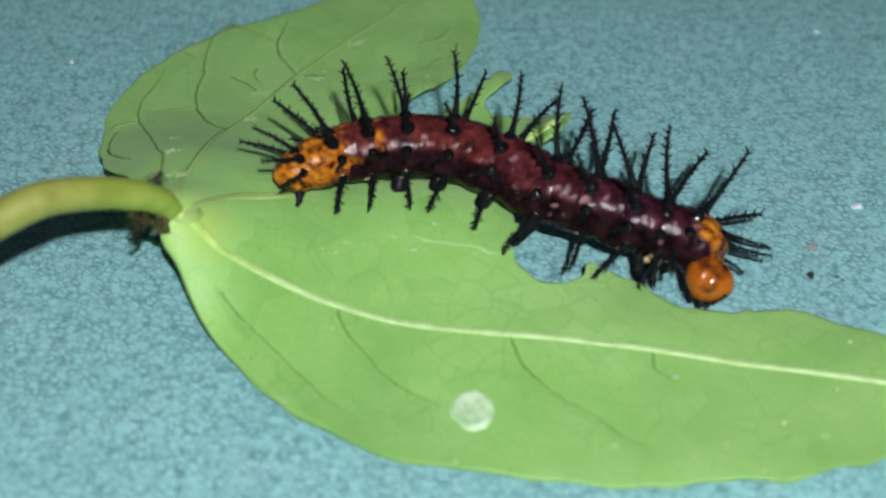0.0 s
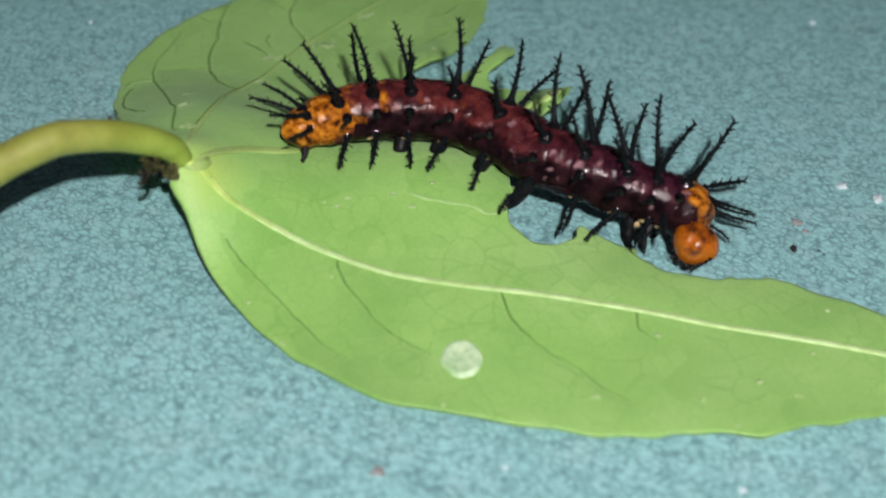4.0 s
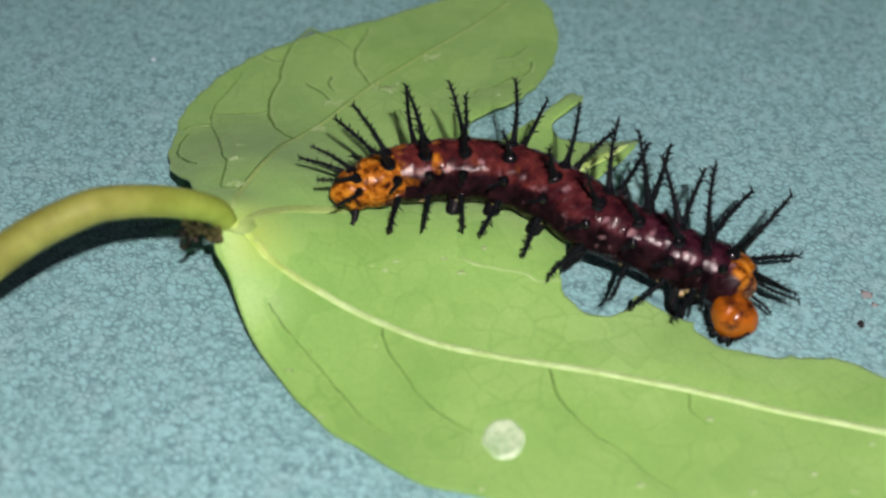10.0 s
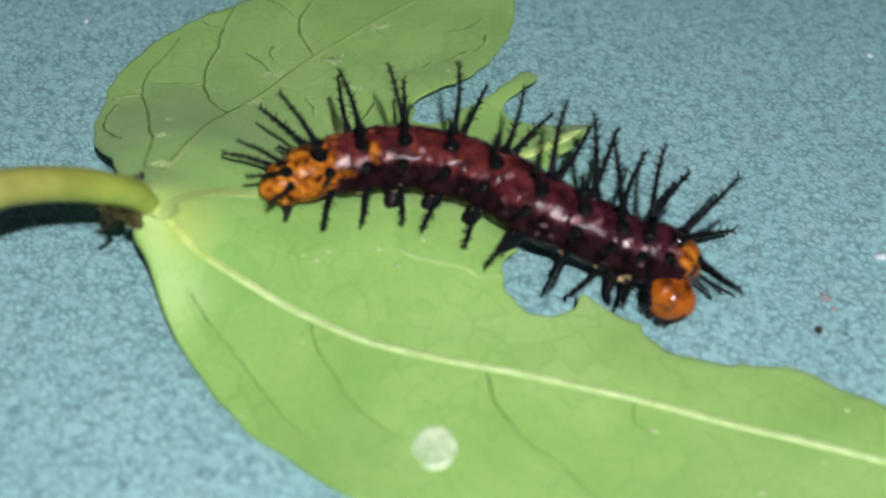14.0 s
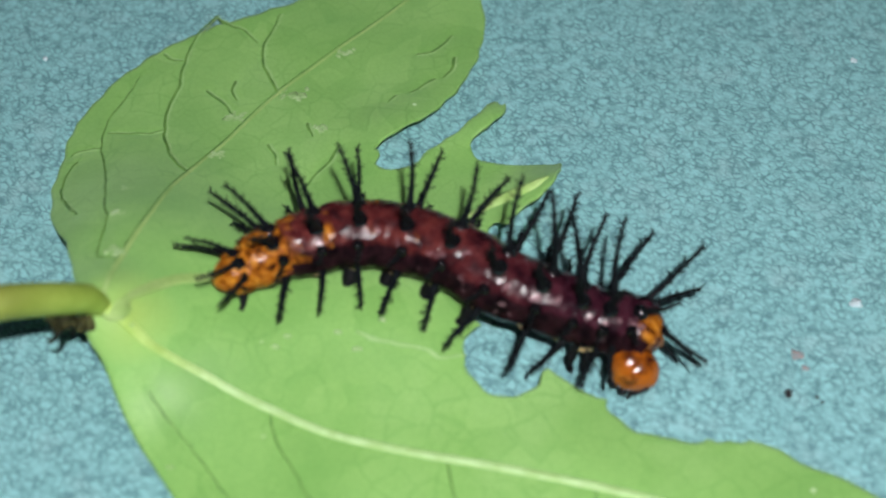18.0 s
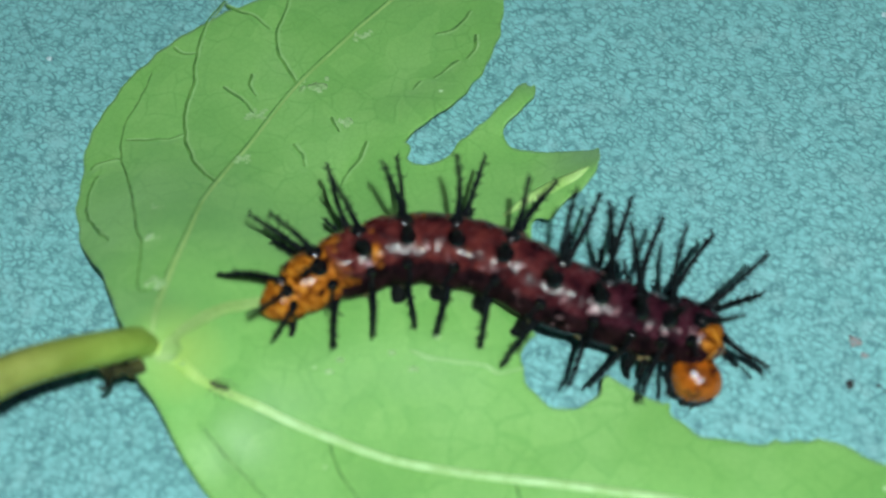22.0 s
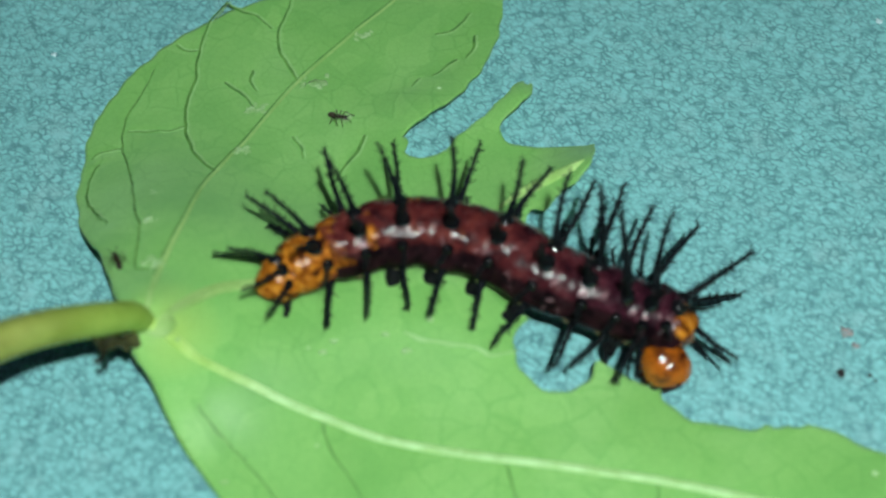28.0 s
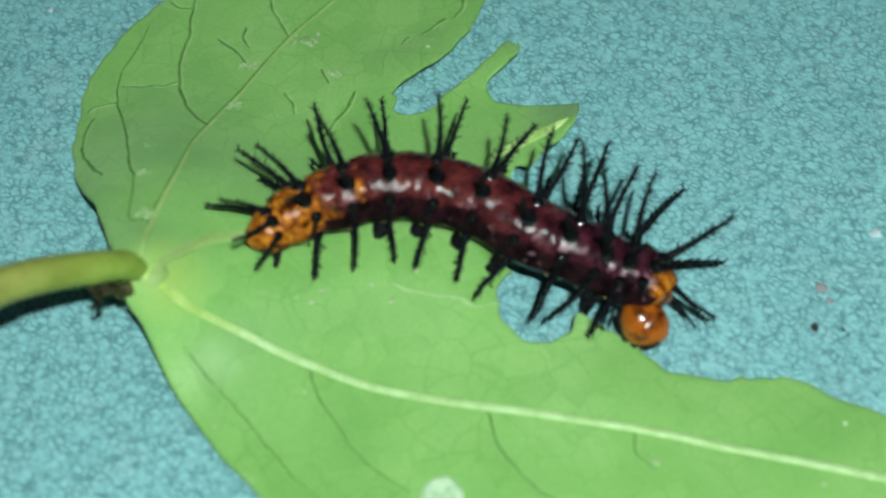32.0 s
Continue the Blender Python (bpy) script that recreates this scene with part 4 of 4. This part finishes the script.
def build_caterpillar():
    worm = holder("caterpillar", *BASE)
    tagged(worm, "maroon caterpillar with orange head and tail and black branching spines", "caterpillar")
    poses, head_m = segment_poses(*HEAD_TRACK[0])
    spines = {(row, n): spine_mesh((0.46, 0.42, 0.33)[row], 3 * n + row) for row in range(3) for n in range(3)}
    warts = [wart_mesh(r, h, k) for k, (r, h) in enumerate(((0.053, 0.040), (0.036, 0.032), (0.034, 0.03)))]
    proleg, leg = leg_mesh("proleg"), leg_mesh("leg")
    lean_of = (-50, -26, -12, -4, 0, 2, -4, -9, -14, -4, 14, 42)
    moving = []
    for k in range(SEGMENTS):
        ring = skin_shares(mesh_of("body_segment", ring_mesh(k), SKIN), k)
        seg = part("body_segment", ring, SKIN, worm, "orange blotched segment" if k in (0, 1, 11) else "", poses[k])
        moving.append(seg)
        r = GIRTH[k] * CM
        for row, angle in enumerate((8, 24, 60) if k == 11 else (19, 62, 104)):
            for side in (-1, 1):
                if (k == 0 and row == 2) or (k == 11 and row > 0 and side < 0):
                    continue
                a = radians(angle) * side
                # the spines of the near flank hang further out
                tip = -radians((12, 4, 0)[row]) if side < 0 else 0.0
                lean = radians(lean_of[k] + (((-13, 15, 0) if k > 5 else (-6, 10, 0))[row] if side > 0 and 1 < k < 11 else 0))
                size = 0.85 if k == 0 else 0.62 if row == 1 and side < 0 else 0.75 if k == 11 else 1.18 if k > 5 and row < 2 and side > 0 else 1.0
                shift = random.uniform(-0.02, 0.02) * CM
                m = Matrix.Translation((shift, math.sin(a) * r * 0.985, math.cos(a) * r * 0.985)) @ Matrix.Rotation(-a - tip, 4, "X") @ Matrix.Rotation(lean + random.uniform(-0.1, 0.1), 4, "Y")
                m = m @ Matrix.Rotation(random.uniform(0, 6.28), 4, "Z") @ Matrix.Scale(size * random.uniform(0.92, 1.08), 4)
                part("spine", spines[(row, random.randrange(3))], SPINE, seg, "", m)
                foot = Matrix.Translation((shift, math.sin(a) * r * 0.985, math.cos(a) * r * 0.985)) @ Matrix.Rotation(-a, 4, "X") @ Matrix.Scale(0.75 if k in (0, 11) else 1.0, 4)
                part("tubercle", warts[row], WART, seg, "", foot)
        if k in (0, 3, 4, 5, 6):
            for side in (-1, 1):
                m = Matrix.Translation((-0.03 * CM if k == 0 else -0.06 * CM, side * (0.07 if k == 0 else 0.150) * CM, -r * 0.72)) @ Matrix.Rotation(radians(28) * side, 4, "X")
                if side < 0:
                    m = m @ Matrix.Rotation(math.pi, 4, "Z")
                part("proleg", proleg, BLACK, seg, "", m @ Matrix.Scale(0.55 if k == 0 else 1.0, 4))
        if k >= 9:
            for side in (-1, 1):
                m = Matrix.Translation(((-0.10, -0.07, -0.08)[k - 9] * CM, side * 0.11 * CM, -r * 0.85)) @ Matrix.Rotation(radians(12) * side, 4, "X")
                if side < 0:
                    m = m @ Matrix.Rotation(math.pi, 4, "Z")
                part("leg", leg, BLACK, seg, "", m)
                bm = blob(bmesh.new(), (0.02, side * 0.02, 0.015), (0.046, 0.03, 0.03), 0.6, 2)
                part("leg_base", bm, CREAM, seg, "pale fold round the foot of the leg", Matrix.Translation(m.translation))
        if 2 <= k <= 9:
            bm = bmesh.new()
            for side in (-1, 1):
                a = radians(118) * side
                blob(bm, (-0.02, math.sin(a) * GIRTH[k] * 0.95, math.cos(a) * GIRTH[k] * 0.92), (0.06, 0.016, 0.020), 0.5, 2, Matrix.Rotation(-0.35, 3, "Y"))
            part("side_fold", bm, CREAM, seg, "cream fold above the feet")
    head = part("head", head_mesh(), HEAD, worm, "glossy orange head", head_m)
    bm = bmesh.new()
    for side in (-1, 1):
        blob(bm, (0.140, side * 0.035, -0.075), (0.036, 0.034, 0.036), 0.2, 2)
    part("mouthparts", bm, BLACK, head)
    for side in (-1, 1):
        bm = bmesh.new()
        for k in range(4):
            blob(bm, (0.112 - 0.018 * k, side * (0.108 + 0.018 * k), -0.045 + 0.024 * k), (0.019, 0.019, 0.019), 0.0, 1)
        part("eye", bm, BLACK, head, "cluster of small black eyes")
        bm = tube(bmesh.new(), [Vector((0.115, side * 0.080, -0.075)), Vector((0.145, side * 0.088, -0.085)), Vector((0.165, side * 0.09, -0.09))], lambda s: 0.013 * (1 - 0.6 * s), 6)
        part("feeler", bm, BLACK, head)
    moving.append(head)
    return moving


MOVING = build_caterpillar()


# ---- ants ----
def build_ant(label):
    ant = holder("ant", -1.8, 0.1, 0.8)
    tagged(ant, label, "ant", "ants on the leaf")
    part("gaster", blob(bmesh.new(), (-0.055, 0, 0.028), (0.034, 0.022, 0.022), 0.05, 2), ANT_SKIN, ant)
    part("thorax", blob(bmesh.new(), (0.0, 0, 0.026), (0.028, 0.013, 0.014), 0.1, 2), ANT_SKIN, ant)
    head = part("head", blob(bmesh.new(), (0.045, 0, 0.028), (0.021, 0.018, 0.015), 0.05, 2), ANT_SKIN, ant)
    for side in (-1, 1):
        bm = tube(bmesh.new(), [Vector((0.06, side * 0.008, 0.032)), Vector((0.08, side * 0.03, 0.045)), Vector((0.11, side * 0.035, 0.03))], lambda s: 0.003, 5)
        part("antenna", bm, ANT_SKIN, head)
        for k, x in enumerate((0.018, 0.0, -0.016)):
            reach = (0.035, 0.0, -0.04)[k]
            line = [Vector((x, side * 0.01, 0.022)), Vector((x + reach * 0.5, side * 0.045, 0.042)), Vector((x + reach, side * 0.075, 0.0))]
            part("leg", tube(bmesh.new(), line, lambda s: 0.0042 * (1 - 0.4 * s), 5), ANT_SKIN, ant)
    return ant


ANTS = [build_ant("small dark brown ant walking on the stalk and leaf"), build_ant("small dark brown ant crossing the green leaf")]


# ---- crumbs on the vinyl ----
def build_crumb(x, y, size, mat, label, kind, flat=0.5):
    bm = blob(bmesh.new(), (0, 0, size * flat * 0.6 - 0.008), (size, size * 0.75, size * flat), 0.8, 2)
    ob = new("crumb" if kind != "stain" else "stain", mesh_of("crumb", bm, mat))
    ob.location = (x * CM, y * CM, 0)
    ob.rotation_euler[2] = x * 5 + y * 3
    tagged(ob, label, kind)


for x, y, s in ((3.29, 0.90, 0.045), (3.47, 3.48, 0.03), (2.08, -2.42, 0.028), (0.60, -2.31, 0.02), (-3.03, 2.9, 0.025), (3.55, 0.75, 0.05)):
    build_crumb(x, y, s, CRUMB_WHITE, "tiny white crumb lying on the teal vinyl", "crumb")
for x, y, s in ((2.78, 0.07, 0.034), (2.97, 0.06, 0.016), (3.0, 0.02, 0.012)):
    build_crumb(x, y, s, CRUMB_BLACK, "tiny black crumb lying on the teal vinyl", "crumb")
for x, y, s in ((2.85, 0.41, 0.05), (-0.20, -2.40, 0.05), (2.9, 0.30, 0.03)):
    build_crumb(x, y, s, CRUMB_RED, "faint reddish stain on the teal vinyl", "stain", 0.13)


# ---- movement ----
def ant_rows(rows):
    """Rows of seconds, x, y and, off the leaf, z: an ant that faces the way it goes."""
    out = []
    for k, (t, x, y, *z) in enumerate(rows):
        ahead = rows[min(k + 1, len(rows) - 1)]
        behind = rows[max(k - 1, 0)]
        turn = math.degrees(math.atan2(ahead[2] - behind[2], ahead[1] - behind[1]))
        p = on_leaf(x, y, 0.012)
        out.append((t, turn, (x * CM, y * CM, (z[0] if z else p.z) * CM)))
    done, last = [], None
    for t, turn, p in out:
        while last is not None and turn - last > 180:
            turn -= 360
        while last is not None and turn - last < -180:
            turn += 360
        if last is not None:
            turn = last + max(-80, min(80, turn - last))
        last = turn
        done.append((t, pose(*p, 0, 0, turn)))
    return done


def motions():
    walk(TORCH, [
        (0.0, pose(0.0122, -0.1291, 0.1253, 51.4, -0.6, -0.3)),
        (1.0, pose(0.0167, -0.1332, 0.1269, 51.5, -0.4, 1.3)),
        (2.0, pose(0.0155, -0.1339, 0.1255, 51.6, -1.2, 1.2)),
        (4.5, pose(0.0126, -0.1355, 0.1250, 51.9, -2.3, 1.3)),
        (5.5, pose(0.0128, -0.1351, 0.1250, 51.5, -2.0, 1.6)),
        (6.5, pose(0.0121, -0.1344, 0.1250, 51.1, -2.1, 1.5)),
        (7.5, pose(0.0127, -0.1336, 0.1249, 50.7, -1.7, 1.8)),
        (8.5, pose(0.0171, -0.1317, 0.1226, 50.5, -0.3, 3.3)),
        (9.5, pose(0.0174, -0.1285, 0.1266, 50.9, -0.9, 4.0)),
        (10.5, pose(0.0240, -0.1221, 0.1318, 49.7, -1.1, 6.3)),
        (11.5, pose(0.0235, -0.1196, 0.1311, 49.3, -1.6, 6.1)),
        (12.5, pose(0.0217, -0.1181, 0.1294, 48.9, -2.4, 5.7)),
        (13.5, pose(0.0211, -0.1168, 0.1295, 48.5, -2.6, 5.6)),
        (15.5, pose(0.0192, -0.1143, 0.1305, 47.8, -3.2, 5.5)),
        (16.5, pose(0.0185, -0.1100, 0.1331, 46.4, -3.1, 5.7)),
        (17.5, pose(0.0226, -0.0979, 0.1380, 42.4, -1.8, 6.1)),
        (18.5, pose(0.0240, -0.0905, 0.1467, 39.6, -0.1, 4.3)),
        (19.5, pose(0.0177, -0.0856, 0.1467, 37.9, -0.3, 2.4)),
        (20.5, pose(0.0188, -0.0824, 0.1493, 37.2, 0.8, 1.7)),
        (21.5, pose(0.0180, -0.0812, 0.1503, 36.4, 0.5, 1.6)),
        (22.5, pose(0.0183, -0.0820, 0.1504, 36.6, 0.7, 1.7)),
        (23.5, pose(0.0196, -0.0835, 0.1521, 37.8, 1.3, 1.8)),
        (24.5, pose(0.0194, -0.0837, 0.1506, 37.9, 0.9, 1.9)),
        (25.5, pose(0.0189, -0.0831, 0.1510, 37.4, 0.8, 1.9)),
        (27.5, pose(0.0189, -0.0853, 0.1480, 38.2, 0.4, 2.2)),
        (28.5, pose(0.0210, -0.0878, 0.1509, 37.9, 0.7, 2.5)),
        (29.5, pose(0.0203, -0.0877, 0.1524, 37.1, 0.5, 2.6)),
        (30.5, pose(0.0203, -0.0900, 0.1508, 37.7, 0.3, 2.8)),
        (31.5, pose(0.0200, -0.0893, 0.1509, 37.3, 0.2, 3.0)),
        (32.0, pose(0.0202, -0.0897, 0.1500, 37.6, 0.1, 2.7)),
    ])
    keyed = [segment_poses(*row) for row in HEAD_TRACK]
    for k in range(SEGMENTS):
        walk(MOVING[k], [(row[0], poses[k]) for row, (poses, _) in zip(HEAD_TRACK, keyed)])
    walk(MOVING[SEGMENTS], [(row[0], m) for row, (_, m) in zip(HEAD_TRACK, keyed)])
    walk(ANTS[0], ant_rows([
        (0.0, -1.79, -0.24, 1.03), (1.0, -1.91, -0.42, 1.175), (2.0, -2.01, -0.56, 1.265), (2.5, -2.06, -0.57, 1.28), (4.5, -2.10, -0.54, 1.24), (7.0, -2.05, -0.49, 1.15), (9.0, -1.85, -0.28, 0.95),
        (10.0, -1.90, -0.36, 0.80), (11.0, -1.78, -0.52, 0.60), (11.5, -1.61, -0.50), (12.0, -1.49, -0.41), (12.5, -1.53, -0.16), (13.0, -1.61, -0.11), (13.5, -1.75, -0.05), (15.5, -1.85, -0.33, 0.82),
        (19.5, -1.75, -0.25), (21.0, -1.58, -0.18), (21.5, -1.44, -0.29), (22.0, -1.28, -0.34), (22.5, -1.11, -0.40), (23.0, -1.04, -0.41), (23.5, -0.79, -0.46), (23.8, -1.1, -0.6),
        (24.0, -1.39, -0.65), (24.4, -1.66, -0.55), (25.0, -1.92, -0.36, 0.66), (26.0, -1.92, -0.12, 0.6), (26.5, -1.80, 0.25), (27.5, -1.67, 0.14), (28.0, -1.97, 0.31), (28.5, -2.15, 1.09), (29.0, -2.23, 0.75), (29.5, -1.96, 0.13),
        (30.5, -2.15, -0.56, 1.325), (31.0, -2.27, -0.66, 1.365), (31.5, -2.30, -0.70, 1.375), (32.0, -2.42, -0.80, 1.40)]))
    walk(ANTS[1], ant_rows([
        (0.0, -1.90, -0.40, 0.76), (10.0, -1.92, -0.42, 0.76), (20.0, -1.88, -0.38, 0.74), (24.0, -1.85, -0.1, 0.7), (24.5, -1.77, 0.30), (25.0, -1.82, 0.25), (25.5, -1.76, 0.12), (26.5, -1.72, 1.0),
        (27.5, -1.54, 1.99), (28.0, -0.72, 2.19), (28.5, -0.07, 1.62), (29.0, 0.05, 1.90), (29.5, 0.36, 2.14), (30.0, 0.42, 2.30), (30.5, 0.53, 2.66, 0.0), (31.0, 0.57, 2.78, 0.0),
        (31.5, 0.30, 2.92, 0.0), (32.0, 0.05, 3.3)]))


motions()
